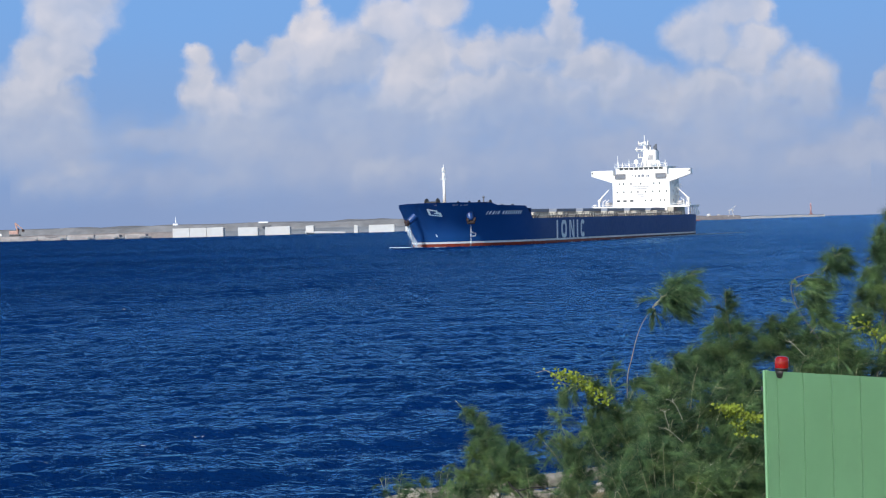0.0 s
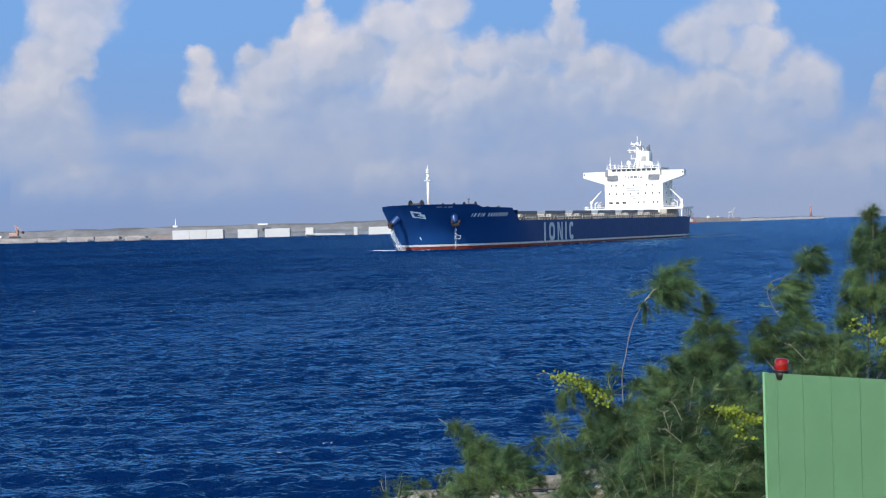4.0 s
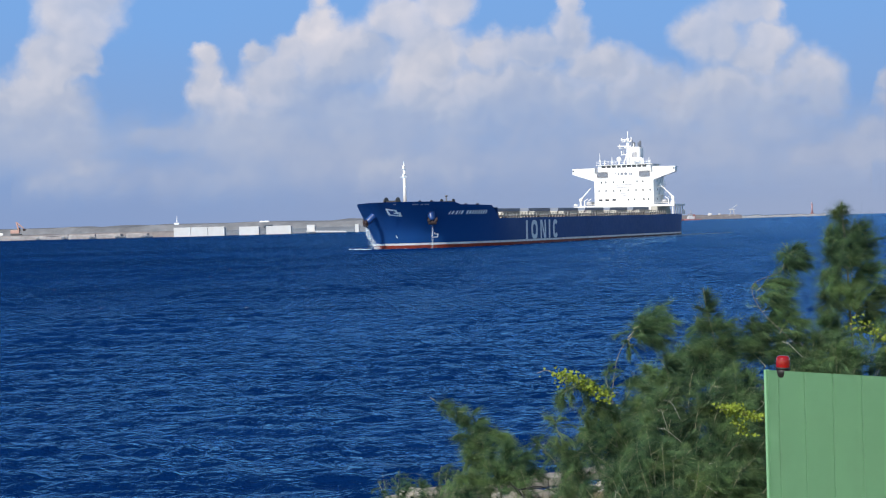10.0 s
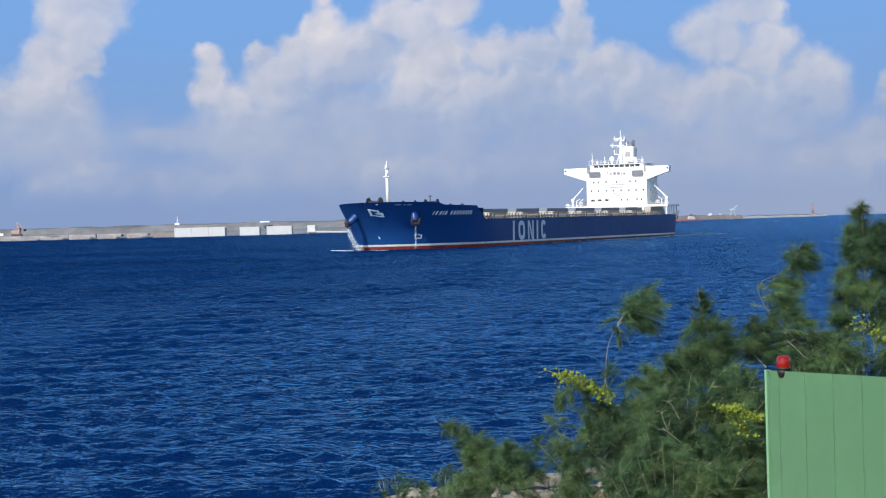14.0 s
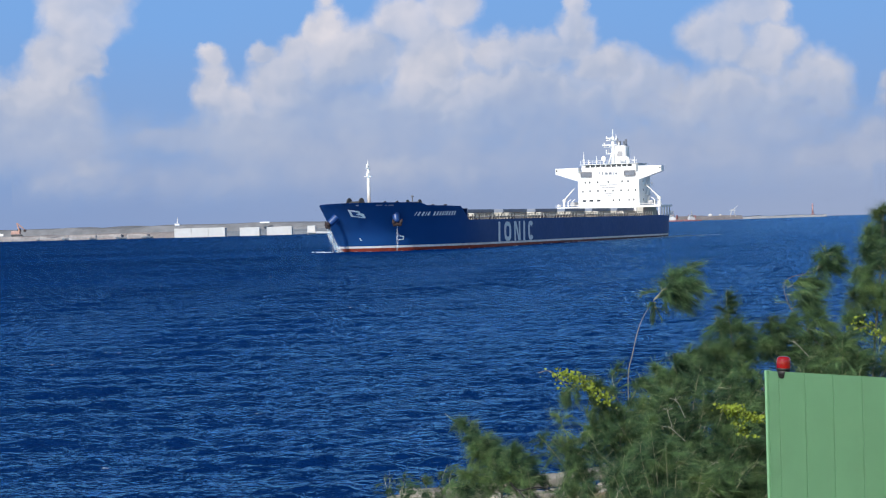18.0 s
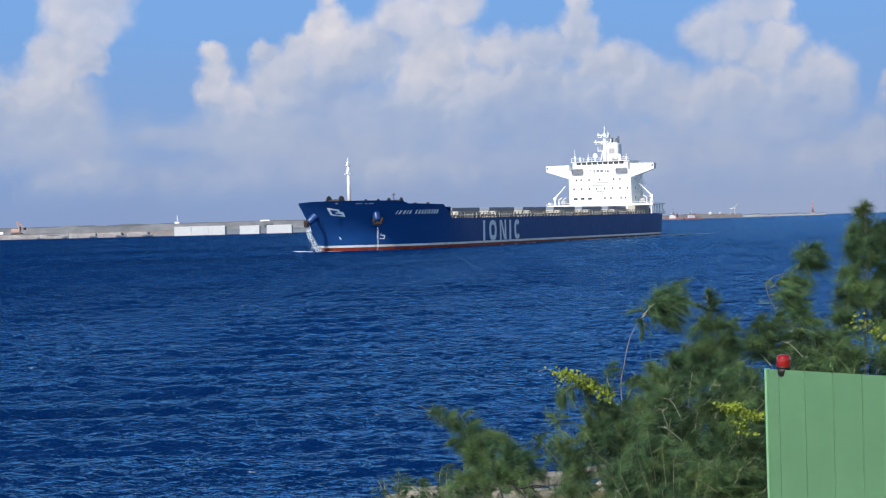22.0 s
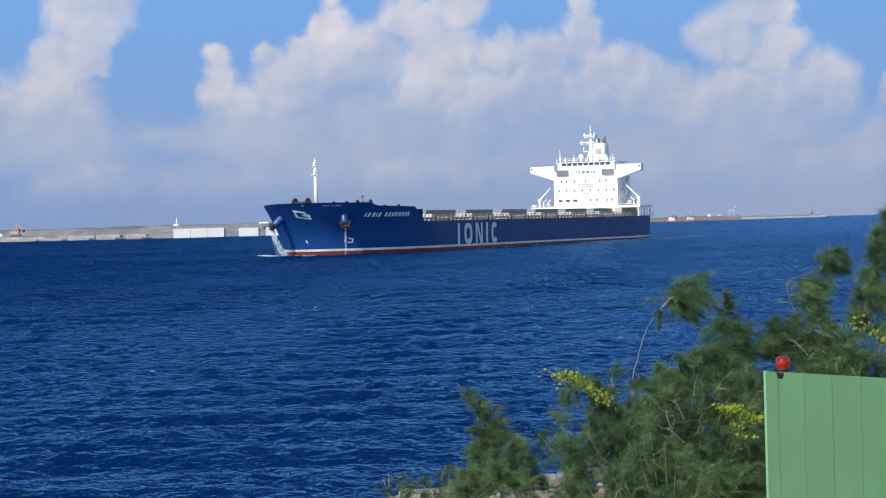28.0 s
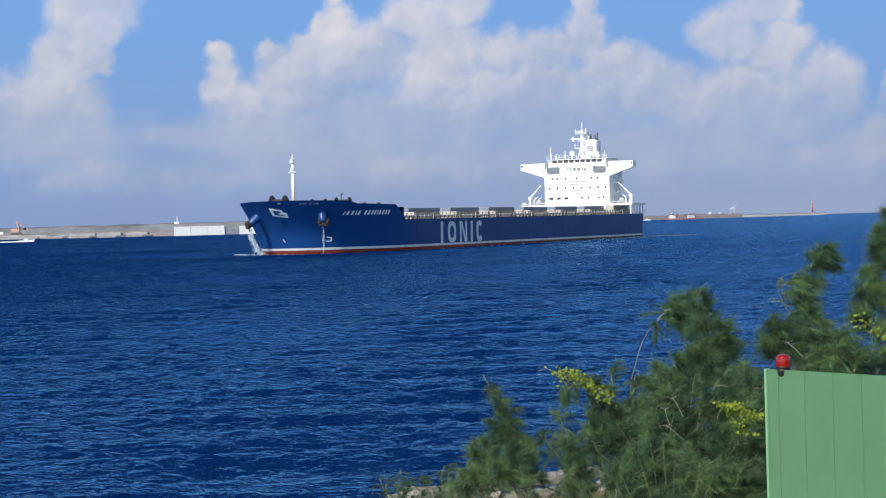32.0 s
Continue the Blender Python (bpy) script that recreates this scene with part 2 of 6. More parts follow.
def sea_water():
    m, n, b = fresh("sea_water")
    at = n.place()
    flat = n.vec("MULTIPLY", at, (0.66, 1.0, 0.0))
    patch = n.noise(n.vec("MULTIPLY", at, (0.4, 1.0, 0.0)), 0.014, 4, 0.6)
    ripple = n.noise(n.vec("MULTIPLY", at, (0.95, 1.0, 0.0)), 6.0, 4, 0.62)
    chop = n.noise(flat, 1.7, 3, 0.55)
    swell = n.noise(flat, 0.22, 4, 0.55)
    col = n.mix(n.span(patch, 0.3, 0.7), (0.0008, 0.0110, 0.055), (0.0013, 0.0180, 0.090))
    crest = n.math("MULTIPLY", n.math("MULTIPLY", n.span(chop, 0.67, 0.73, 0, 1, True), n.span(swell, 0.56, 0.66, 0, 1, True)), n.span(ripple, 0.42, 0.6, 0, 1, True))
    col = n.mix(crest, col, (0.50, 0.60, 0.72))
    mid = n.noise(flat, 3.4, 3, 0.55)
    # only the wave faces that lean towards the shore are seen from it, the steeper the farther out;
    # that brightness is put into the normals by place, with reflection raised to the east and far off
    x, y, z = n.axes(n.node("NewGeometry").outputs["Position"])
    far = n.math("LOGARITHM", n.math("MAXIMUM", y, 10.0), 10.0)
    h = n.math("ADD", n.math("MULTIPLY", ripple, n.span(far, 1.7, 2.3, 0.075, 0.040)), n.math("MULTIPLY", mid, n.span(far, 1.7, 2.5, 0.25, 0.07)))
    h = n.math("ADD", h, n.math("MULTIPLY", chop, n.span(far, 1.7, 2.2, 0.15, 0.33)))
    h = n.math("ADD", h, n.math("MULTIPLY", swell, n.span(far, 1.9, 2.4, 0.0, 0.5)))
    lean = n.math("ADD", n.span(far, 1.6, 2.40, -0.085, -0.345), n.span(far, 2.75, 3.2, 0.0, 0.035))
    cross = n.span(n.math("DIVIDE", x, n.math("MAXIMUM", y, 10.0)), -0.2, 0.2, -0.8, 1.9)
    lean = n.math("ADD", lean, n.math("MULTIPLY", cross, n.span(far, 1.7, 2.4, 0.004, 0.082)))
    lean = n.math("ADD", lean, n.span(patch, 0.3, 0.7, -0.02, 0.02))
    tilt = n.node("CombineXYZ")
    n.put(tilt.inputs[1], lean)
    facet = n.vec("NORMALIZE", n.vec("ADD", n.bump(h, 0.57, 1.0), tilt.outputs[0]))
    body, gloss, mixed, fres = n.node("BsdfDiffuse"), n.node("BsdfGlossy"), n.node("MixShader"), n.node("Fresnel")
    n.put(body.inputs["Color"], col)
    n.put(body.inputs["Normal"], facet)
    gloss.inputs["Roughness"].default_value = 0.11
    gloss.inputs["Color"].default_value = (0.34, 0.68, 1.0, 1)
    n.put(gloss.inputs["Normal"], facet)
    fres.inputs["IOR"].default_value = 1.333
    n.put(fres.inputs["Normal"], facet)
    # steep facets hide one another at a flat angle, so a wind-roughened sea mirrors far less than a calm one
    # the remap drops weak reflection and lifts strong, for brighter crest glints
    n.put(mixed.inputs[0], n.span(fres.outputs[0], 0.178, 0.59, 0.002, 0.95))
    n.t.links.new(body.outputs[0], mixed.inputs[1])
    n.t.links.new(gloss.outputs[0], mixed.inputs[2])
    n.t.links.new(mixed.outputs[0], n.t.nodes["Material Output"].inputs[0])
    return m


M_SEA = sea_water()
# tug red with the haze of distance painted in
M_TUGRED = paint("faded_red", (0.27, 0.10, 0.095), 0.6, vary=0.15)
M_WAKE = paint("churned_water", (0.045, 0.10, 0.20), 0.5, vary=0.2, grain=2)
M_BOWFOAM = paint("thin_bow_foam", (0.42, 0.52, 0.62), 0.5, vary=0.2, grain=2)
M_SPRAY = paint("white_water", (0.80, 0.83, 0.86), 0.4, vary=0.1, grain=2)
M_WASH = paint("falling_water", (0.60, 0.68, 0.76), 0.4, vary=0.1, grain=2)
M_WASH.node_tree.nodes["Principled BSDF"].inputs["Alpha"].default_value = 0.32
# white of far things, its albedo lowered to paint in haze
M_FARWHITE = paint("salt_dulled_white", (0.52, 0.53, 0.55), 0.7, vary=0.1)
M_MOLE = paint("grey_mole", (0.48, 0.47, 0.47), 0.9, vary=0.15, grain=0.2, coarse=0.03)


# ---- sky backdrop and drifting cloud banks ----
def sky_backdrop():
    m, n, b = fresh("hazy_sky")
    at = n.place()
    x, y, z = n.axes(at)
    wave = n.math("ADD", z, n.span(n.noise(at, 0.004, 3), 0.3, 0.7, -30, 30))
    haze = n.mix(n.span(x, -700, 800), rgb(136, 158, 200), rgb(153, 168, 200))
    low = n.mix(n.span(wave, 20, 230, 0, 1, True), haze, rgb(132, 164, 212))
    col = n.mix(n.span(wave, 150, 520, 0, 1, True), low, rgb(122, 169, 228))
    e = n.node("Emission")
    n.put(e.inputs[0], col)
    n.t.links.new(e.outputs[0], n.t.nodes["Material Output"].inputs[0])
    bm = bmesh.new()
    cols = 24
    for i in range(cols):
        a0, a1 = (radians(-34 + 68 * k / cols) for k in (i, i + 1))
        vs = [bm.verts.new((4880 * math.sin(a), 4880 * math.cos(a) * (1 if abs(a) < 1 else 1), h)) for a, h in ((a0, -40), (a1, -40), (a1, 780), (a0, 780))]
        bm.faces.new(vs)
    bmesh.ops.remove_doubles(bm, verts=bm.verts, dist=0.01)
    return tagged(part("backdrop", bm, m), "hazy blue summer sky above the sea horizon", "sky", kind="structure")


sky_backdrop()


def cloud_bank(label, far, puffs, seed, soft, bright, cover=1.0, base=(20, 120), relief_share=1.0):
    """A bank of cumulus on a distant sheet: puffs are centre and radius in hundreds of metres."""
    m, n, b = fresh("cloud_" + label.split()[0])
    at = n.vec("MULTIPLY", n.place(), (0.01, 0.0, 0.01))
    at0 = at
    off = (seed * 3.7, seed * 1.3, seed * 5.1)
    curl = n.vec("SUBTRACT", n.noise(n.vec("ADD", at, off), 1.1, 5, 0.52, color=True), (0.5, 0.5, 0.5))
    frill = n.vec("SUBTRACT", n.noise(n.vec("ADD", at, off), 4.5, 4, 0.6, color=True), (0.5, 0.5, 0.5))
    plain = n.vec("ADD", at, n.vec("MULTIPLY", curl, (0.75, 0.0, 0.75)))
    at = n.vec("ADD", plain, n.vec("MULTIPLY", frill, (0.22, 0.0, 0.22)))
    field = None
    for cx, cz, rx, rz in puffs:
        d = n.vec("MULTIPLY", n.vec("SUBTRACT", at, (cx, 0, cz)), (1 / rx, 0.0, 1 / rz))
        v = n.math("SUBTRACT", 1.0, n.vec("LENGTH", d))
        field = v if field is None else n.math("SMOOTH_MAX", field, v, 0.34)
    billow = n.noise(n.vec("ADD", plain, off), 0.95, 3, 0.45)
    shifted = n.noise(n.vec("ADD", n.vec("ADD", plain, (-0.12, 0.0, 0.15)), off), 0.95, 2, 0.4)
    big = n.noise(n.vec("ADD", plain, off), 0.55, 2)
    edge = n.math("ADD", field, n.span(billow, 0.3, 0.7, -0.16, 0.16))
    alpha = n.math("MULTIPLY", n.span(edge, -0.03, soft * 1.5, 0, cover, True), n.span(big, 0.35, 0.6, 1.0 - 0.22 * relief_share, 1.0))
    x, y, z = n.axes(at0)
    alpha = n.math("MULTIPLY", alpha, n.span(z, base[0] / 100, base[1] / 100, 0, 1, True))
    relief = n.span(n.math("SUBTRACT", billow, shifted), -0.12, 0.14, -0.16 * relief_share, 0.21 * relief_share)
    rim = n.span(edge, 0.05, 0.35, 0.08, -0.03)
    height = n.span(z, 1.6, 4.6, -0.22, 0.34)
    lit = n.math("ADD", n.math("ADD", relief, rim), n.math("ADD", height, n.span(big, 0.3, 0.7, 0.28, 0.58)), clamp=True)
    col = n.mix(n.span(lit, 0.0, 0.5), rgb(156, 171, 203), rgb(188, 194, 211))
    col = n.mix(n.span(lit, 0.45, 1.0), col, bright)
    e, t, mixed = n.node("Emission"), n.node("BsdfTransparent"), n.node("MixShader")
    n.put(e.inputs[0], col)
    n.put(mixed.inputs[0], alpha)
    n.t.links.new(t.outputs[0], mixed.inputs[1])
    n.t.links.new(e.outputs[0], mixed.inputs[2])
    n.t.links.new(mixed.outputs[0], n.t.nodes["Material Output"].inputs[0])
    x0, x1 = min(p[0] - p[2] for p in puffs) * 100 - 70, max(p[0] + p[2] for p in puffs) * 100 + 70
    z1 = max(p[1] + p[3] for p in puffs) * 100 + 70
    ob = raw("cloud_bank", [(x0, 0, 5), (x1, 0, 5), (x1, 0, z1), (x0, 0, z1)], [(0, 1, 2, 3)], m)
    ob.location = (0, far, 0)
    ob.visible_shadow = False
    return tagged(ob, label, "cloud", "cumulus banks over the horizon")


WARM, PALE = rgb(228, 223, 228), rgb(220, 218, 226)
clouds = [
    (cloud_bank("thin veil of grey haze under the cumulus", 4730, [(-8.0, 1.9, 4.0, 0.9), (-3.0, 1.6, 5.5, 1.35), (3.5, 1.5, 5.5, 1.25), (8.5, 1.3, 4.0, 1.2)], 6, 0.85, rgb(162, 179, 209), 0.78, (5, 130), 0.2), 36),
    (cloud_bank("hazy grey base of the cumulus low over the sea", 4790, [(-6.56, 1.07, 5.19, 0.62), (-0.99, 1.28, 5.19, 0.99), (4.58, 1.37, 4.7, 1.11), (9.3, 1.0, 3.3, 0.95), (-7.78, 1.47, 1.11, 0.37)], 4, 0.75, rgb(174, 185, 209), 0.93, (10, 150)), 34),
    (cloud_bank("towering white cumulus with a ragged bright edge", 4750, [(-7.75, 5.12, 1.30, 0.95), (-7.70, 4.44, 0.95, 0.80), (-8.33, 3.71, 0.99, 0.74), (-7.71, 3.72, 0.52, 0.54), (-8.72, 2.92, 1.17, 0.99), (-9.36, 2.26, 1.36, 0.99), (-8.12, 2.53, 0.99, 1.11), (-8.52, 1.62, 1.36, 0.74)], 1, 0.30, PALE, 0.92, (20, 330)), 38),
    (cloud_bank("broad bank of piled white cumulus with grey undersides", 4740, [(-5.08, 3.72, 0.42, 0.40), (-5.04, 3.06, 0.58, 0.87), (-4.55, 2.75, 0.75, 0.7), (-4.01, 3.74, 0.37, 0.3), (-3.71, 3.21, 0.93, 0.77), (-3.28, 3.80, 0.55, 0.50), (-2.98, 4.22, 0.42, 0.45), (-5.7, 2.0, 1.35, 0.42), (-2.63, 4.35, 0.52, 0.68), (-2.34, 3.66, 1.05, 1.05), (-2.61, 5.03, 0.3, 0.44), (-1.65, 3.63, 0.85, 0.9), (-1.02, 4.43, 0.82, 0.72), (0.04, 4.77, 0.82, 0.77), (-0.43, 3.61, 1.42, 1.05), (0.93, 3.69, 0.8, 0.64), (1.86, 3.69, 0.74, 0.56), (2.69, 4.82, 0.3, 0.64), (2.61, 3.96, 0.62, 0.68), (3.33, 3.32, 1.05, 0.56), (-2.19, 2.3, 3.21, 1.11), (1.03, 2.64, 3.09, 1.11), (-4.43, 2.06, 1.85, 0.68), (4.24, 2.74, 1.36, 0.77)], 2, 0.34, WARM, 0.95, (20, 350)), 44),
    (cloud_bank("rounded white cumulus heads above a grey base", 4745, [(5.69, 3.87, 1.01, 0.72), (6.39, 4.47, 0.99, 0.64), (6.95, 4.51, 0.52, 0.52), (6.61, 3.41, 0.68, 0.52), (6.85, 3.85, 0.75, 0.62), (7.65, 3.07, 0.93, 0.77), (5.97, 2.56, 1.85, 0.99), (8.07, 2.57, 0.49, 0.68), (7.07, 2.1, 1.36, 0.68)], 3, 0.34, PALE, 0.92, (20, 320)), 54),
    (cloud_bank("small pale cumulus at the rim of the sky", 4748, [(9.77, 2.33, 0.56, 0.62), (9.28, 1.79, 0.68, 0.4), (10.02, 1.71, 0.87, 0.74), (9.03, 1.37, 0.99, 0.49), (8.1, 1.35, 0.9, 0.35), (9.6, 2.9, 0.35, 0.4)], 5, 0.36, WARM, 0.97, (10, 110)), 20),
]


# ---- sea ----
SEA_LEVEL = -0.5


def wave_height(x, y):
    """Short wind sea: steep wavelets on a low swell, from many crossing trains."""
    g = np.random.RandomState(5)
    z = np.zeros_like(x)
    for i in range(52):
        if i < 34:
            wl, high, wander = 0.50 * 1.028 ** i, 0.0165, 0.58
        elif i < 44:
            wl, high, wander = 1.3 + 1.5 * g.rand(), 0.0125, 0.45
        else:
            wl, high, wander = 3.0 + 4.5 * g.rand(), 0.0185, 0.24
        way = radians(-86) + g.normal(0, wander)
        k = 2 * math.pi / wl
        ph = k * (x * math.cos(way) + y * math.sin(way)) + g.rand() * 6.28 + 0.8 * np.sin(x * 0.05 * g.rand() + y * 0.06 * g.rand() + i)
        s = (1 + np.sin(ph)) / 2
        z += (wl ** 0.65) * high * (s ** 1.7 - 0.41)
    return z


def sea():
    ys = [-700, -120, 0, 16]
    y = 24.0
    while y < 640:
        ys.append(y)
        y += min(0.09 + (y - 24) * 0.0040, 1.3)
    ys += [650, 720, 850, 1300, 2200, 3400, 4840]
    inner = np.concatenate([np.arange(-172, -64, 0.85), np.arange(-62, 34, 0.15), np.arange(36, 140, 0.85)])
    xs = np.concatenate([[-4200, -1800, -700, -260], inner, [200, 500, 1500, 4200]])
    X, Y = np.meshgrid(xs, np.array(ys))
    Z = wave_height(X, Y)
    ramp = lambda v, a, b: np.clip((v - a) / (b - a), 0, 1)
    Z *= ramp(Y, 20, 26) * ramp(-Y, -640, -560) * ramp(X, -172, -160) * ramp(-X, -139, -128)
    v = np.stack([X, Y, Z], -1).reshape(-1, 3)
    w, h = len(xs), len(ys)
    i = (np.arange(h - 1)[:, None] * w + np.arange(w - 1)[None]).ravel()
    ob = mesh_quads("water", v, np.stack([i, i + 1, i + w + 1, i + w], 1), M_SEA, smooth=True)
    return tagged(ob, "choppy deep blue sea with small wind waves", "water", kind="structure")


water = sea()


# ---- near shore ----
def shore_line(x):
    return 29.3 + 0.877 * x if x > -0.75 else 28.64 + (x + 0.75) * 2.6


def ground_height(x, y):
    t = min(max((y - 9) / 20.0, 0), 1)
    z = 3.35 + (1.25 - 3.35) * t
    edge = shore_line(x)
    if y > edge:
        z -= (y - edge) * 1.1
    z += 0.10 * noise.noise((x * 0.5, y * 0.5, 0)) + 0.05 * noise.noise((x * 1.7, y * 1.7, 3))
    return max(z, -2.5)


def shore_ground():
    xs = [-900, -300, -120, -60] + [-40 + 0.8 * i for i in range(100)] + [60, 120, 300, 900]
    ys = [-900, -300, -100, -40, -20] + [-10 + 0.8 * i for i in range(58)]
    verts = [(x, y, ground_height(x, y)) for y in ys for x in xs]
    w = len(xs)
    faces = [(j * w + i, j * w + i + 1, (j + 1) * w + i + 1, (j + 1) * w + i) for j in range(len(ys) - 1) for i in range(w - 1)]
    return tagged(raw("ground", verts, faces, M_SOIL, smooth=True), "dry sandy soil of the shore bank", "ground", kind="structure")


shore_ground()


def rock_mesh(seed, stretch=(1, 1, 0.7)):
    bm = bmesh.new()
    bmesh.ops.create_icosphere(bm, subdivisions=2, radius=1)
    for v in bm.verts:
        k = 1 + 0.45 * noise.noise(v.co * 0.9 + Vector((seed * 7.1, 0, 0))) + 0.15 * noise.noise(v.co * 2.7 + Vector((0, seed * 3.3, 0)))
        v.co = Vector((v.co.x * stretch[0], v.co.y * stretch[1], v.co.z * stretch[2])) * k
    return bm


def shore_rocks():
    protos = []
    g = random.Random(8)
    for s in range(5):
        ob = part("boulder", rock_mesh(s), M_ROCK)
        protos.append(ob)
        tagged(ob, "pale weathered boulder at the water's edge", "rock", "boulders along the shore")
    for k in range(64):
        x = -1.3 + 0.2 * k + g.uniform(-0.2, 0.2)
        y = shore_line(x) + g.uniform(0.5, 1.9)
        r = g.uniform(0.14, 0.30)
        z = ground_height(x, y) + r * 0.18
        m = pose(x, y, z, g.uniform(-25, 25), g.uniform(-25, 25), g.uniform(0, 360)) @ Matrix.Diagonal((r, r, r, 1))
        if k < 5:
            protos[k].matrix_basis = m
            protos[k].scale = (r, r, r)
        else:
            o = copy_thing(protos[k % 5], Matrix())
            o.matrix_basis = m


shore_rocks()


def coping():
    """Low stone edging along the top of the revetment, in separate blocks."""
    root = thing("stone_edging", "pale worn concrete edging along the top of the revetment", "kerb", at=pose(0, 0, 0))
    g = random.Random(4)
    turn = math.degrees(math.atan(0.877))
    along = -0.95
    while along < 9:
        L = g.uniform(0.4, 0.85)
        bm = bmesh.new()
        box(bm, 0, 0, 0, L - 0.02, 0.44, 0.13, 0.03)
        bmesh.ops.subdivide_edges(bm, edges=bm.edges[:], cuts=1)
        for v in bm.verts:
            v.co += noise.noise_vector(v.co * 5 + Vector((along * 9, 0, 0))) * 0.028
        x = (along + L / 2) * math.cos(radians(turn))
        ob = part("block", bm, M_ROCK, root)
        ob.matrix_basis = pose(x, 29.2 + 0.877 * x, 1.44 + g.uniform(-0.015, 0.015), g.uniform(-4, 4), g.uniform(-3, 3), turn + g.uniform(-2, 2))
        along += L
    # rubble facing under it
    for k in range(52):
        along = -0.9 + 0.13 * k
        x = along * math.cos(radians(turn)) + 0.13
        r = g.uniform(0.08, 0.15)
        ob = part("stone", rock_mesh(20 + k % 7), M_PALE_ROCK if k % 5 == 2 else M_ROCK, root)
        ob.matrix_basis = pose(x, 29.2 + 0.877 * x - 0.30 + g.uniform(-0.03, 0.03), 1.29 + g.uniform(-0.05, 0.03), g.uniform(-25, 25), g.uniform(-25, 25), turn + g.uniform(-20, 20)) @ Matrix.Diagonal((r * 1.2, r, r, 1))


coping()
for x, y, z, size, turn, words in ((-0.50, 28.72, 1.47, (0.19, 0.13, 0.13), (0, 8, 30), "bleached white boulder at the end of the edging"), (1.70, 28.5, 1.30, (0.075, 0.05, 0.19), (8, -16, 10), "upright pale slab leaning before the edging")):
    ob = part("boulder", rock_mesh(31 + int(x), (1, 1, 1)), M_PALE_ROCK)
    ob.matrix_basis = pose(x, y, z, *turn) @ Matrix.Diagonal((*size, 1))
    tagged(ob, words, "rock", "boulders along the shore")


def fence():
    """Corrugated sheet-steel hoarding: flat pans between narrow pressed grooves."""
    a, b = Vector((2.45, 17.0, 0)), Vector((3.16, 15.95, 0))
    d = (b - a).normalized()
    root = thing("site_fence", "light green ribbed sheet-steel hoarding with a dark cap edge", "fence", at=Matrix.Translation(a) @ pose(0, 0, 0, 0, 0.0, math.degrees(math.atan2(d.y, d.x))))
    top, foot = 3.805, 1.55
    # pans: local x along the fence, the face seen towards -y
    edges = [0.0, 0.125, 0.41, 0.71]
    while edges[-1] < 5.6:
        edges.append(edges[-1] + 0.30)
    for i in range(len(edges) - 1):
        x0, x1 = edges[i], edges[i + 1]
        bm = bmesh.new()
        prof = [(x0, 0.007), (x0 + 0.006, 0.006), (x0 + 0.016, 0.0), (x1 - 0.004, 0.0), (x1, 0.007)]
        lo = [bm.verts.new((x, y, foot)) for x, y in prof]
        hi = [bm.verts.new((x, y, top)) for x, y in prof]
        for k in range(len(prof) - 1):
            bm.faces.new((lo[k], lo[k + 1], hi[k + 1], hi[k]))
        geom = bmesh.ops.solidify(bm, geom=bm.faces[:], thickness=-0.0016)
        part("panel", bm, M_FENCE, root)
    bm = bmesh.new()
    box(bm, -0.012, 0.012, (top + foot) / 2, 0.022, 0.045, top - foot + 0.004, 0.004)
    part("end_post", bm, M_FENCE, root)
    for z in (top - 0.35, foot + 0.4):
        bm = bmesh.new()
        box(bm, 2.8, 0.045, z, 5.6, 0.04, 0.05, 0.006)
        part("rail", bm, M_FENCE_EDGE, root)
    for k in range(4):
        bm = bmesh.new()
        tube(bm, (0.12 + 1.75 * k, 0.09, foot - 0.5), (0.12 + 1.75 * k, 0.09, top - 0.1), 0.024, n=10)
        part("post", bm, M_FENCE_EDGE, root)
    bm = bmesh.new()
    box(bm, -0.032, 0.0, top - 0.14, 0.018, 0.03, 0.035, 0.004)
    part("latch_eye", bm, M_DARK, root, "small dark latch eye at the edge")
    return root


fence()


def warning_lamp():
    root = thing("warning_lamp", "red dome warning lamp on a black base at the fence top", "lamp", at=pose(2.555, 16.88, 3.79, 0, 3, 0))
    bm = bmesh.new()
    tube(bm, (0, 0, -0.022), (0, 0, 0.026), 0.038, 0.050, 24)
    ball(bm, 0, 0, -0.022, 0.038, 0.038, 0.020, 16, 8)
    tube(bm, (0, 0, 0.026), (0, 0, 0.040), 0.055, 0.055, 24)
    part("base", bm, M_BLACK, root, "black plastic base", True)
    bm = bmesh.new()
    prof = [(0.053, 0.038), (0.055, 0.052), (0.055, 0.092), (0.053, 0.108), (0.047, 0.121), (0.034, 0.129), (0.0, 0.132)]
    rings = [[bm.verts.new((r * math.cos(a), r * math.sin(a), z)) for a in [k * math.pi / 10 for k in range(20)]] for r, z in prof[:-1]]
    tip = bm.verts.new((0, 0, prof[-1][1]))
    for p, q in zip(rings, rings[1:]):
        for k in range(20):
            bm.faces.new((p[k], p[(k + 1) % 20], q[(k + 1) % 20], q[k]))
    for k in range(20):
        bm.faces.new((rings[-1][k], rings[-1][(k + 1) % 20], tip))
    part("lens", bm, M_LENS, root, "glossy red dome", True)
    bm = bmesh.new()
    tube(bm, (0.03, 0.03, -0.12), (0.03, 0.03, -0.02), 0.012, n=8)
    part("clamp", bm, M_DARK, root)


warning_lamp()
# ---- the bulk carrier: x forward from the stern, y to port, z up from the waterline ----
ship = thing("bulk_carrier", "dark blue laden bulk carrier with white superstructure under way", "ship")


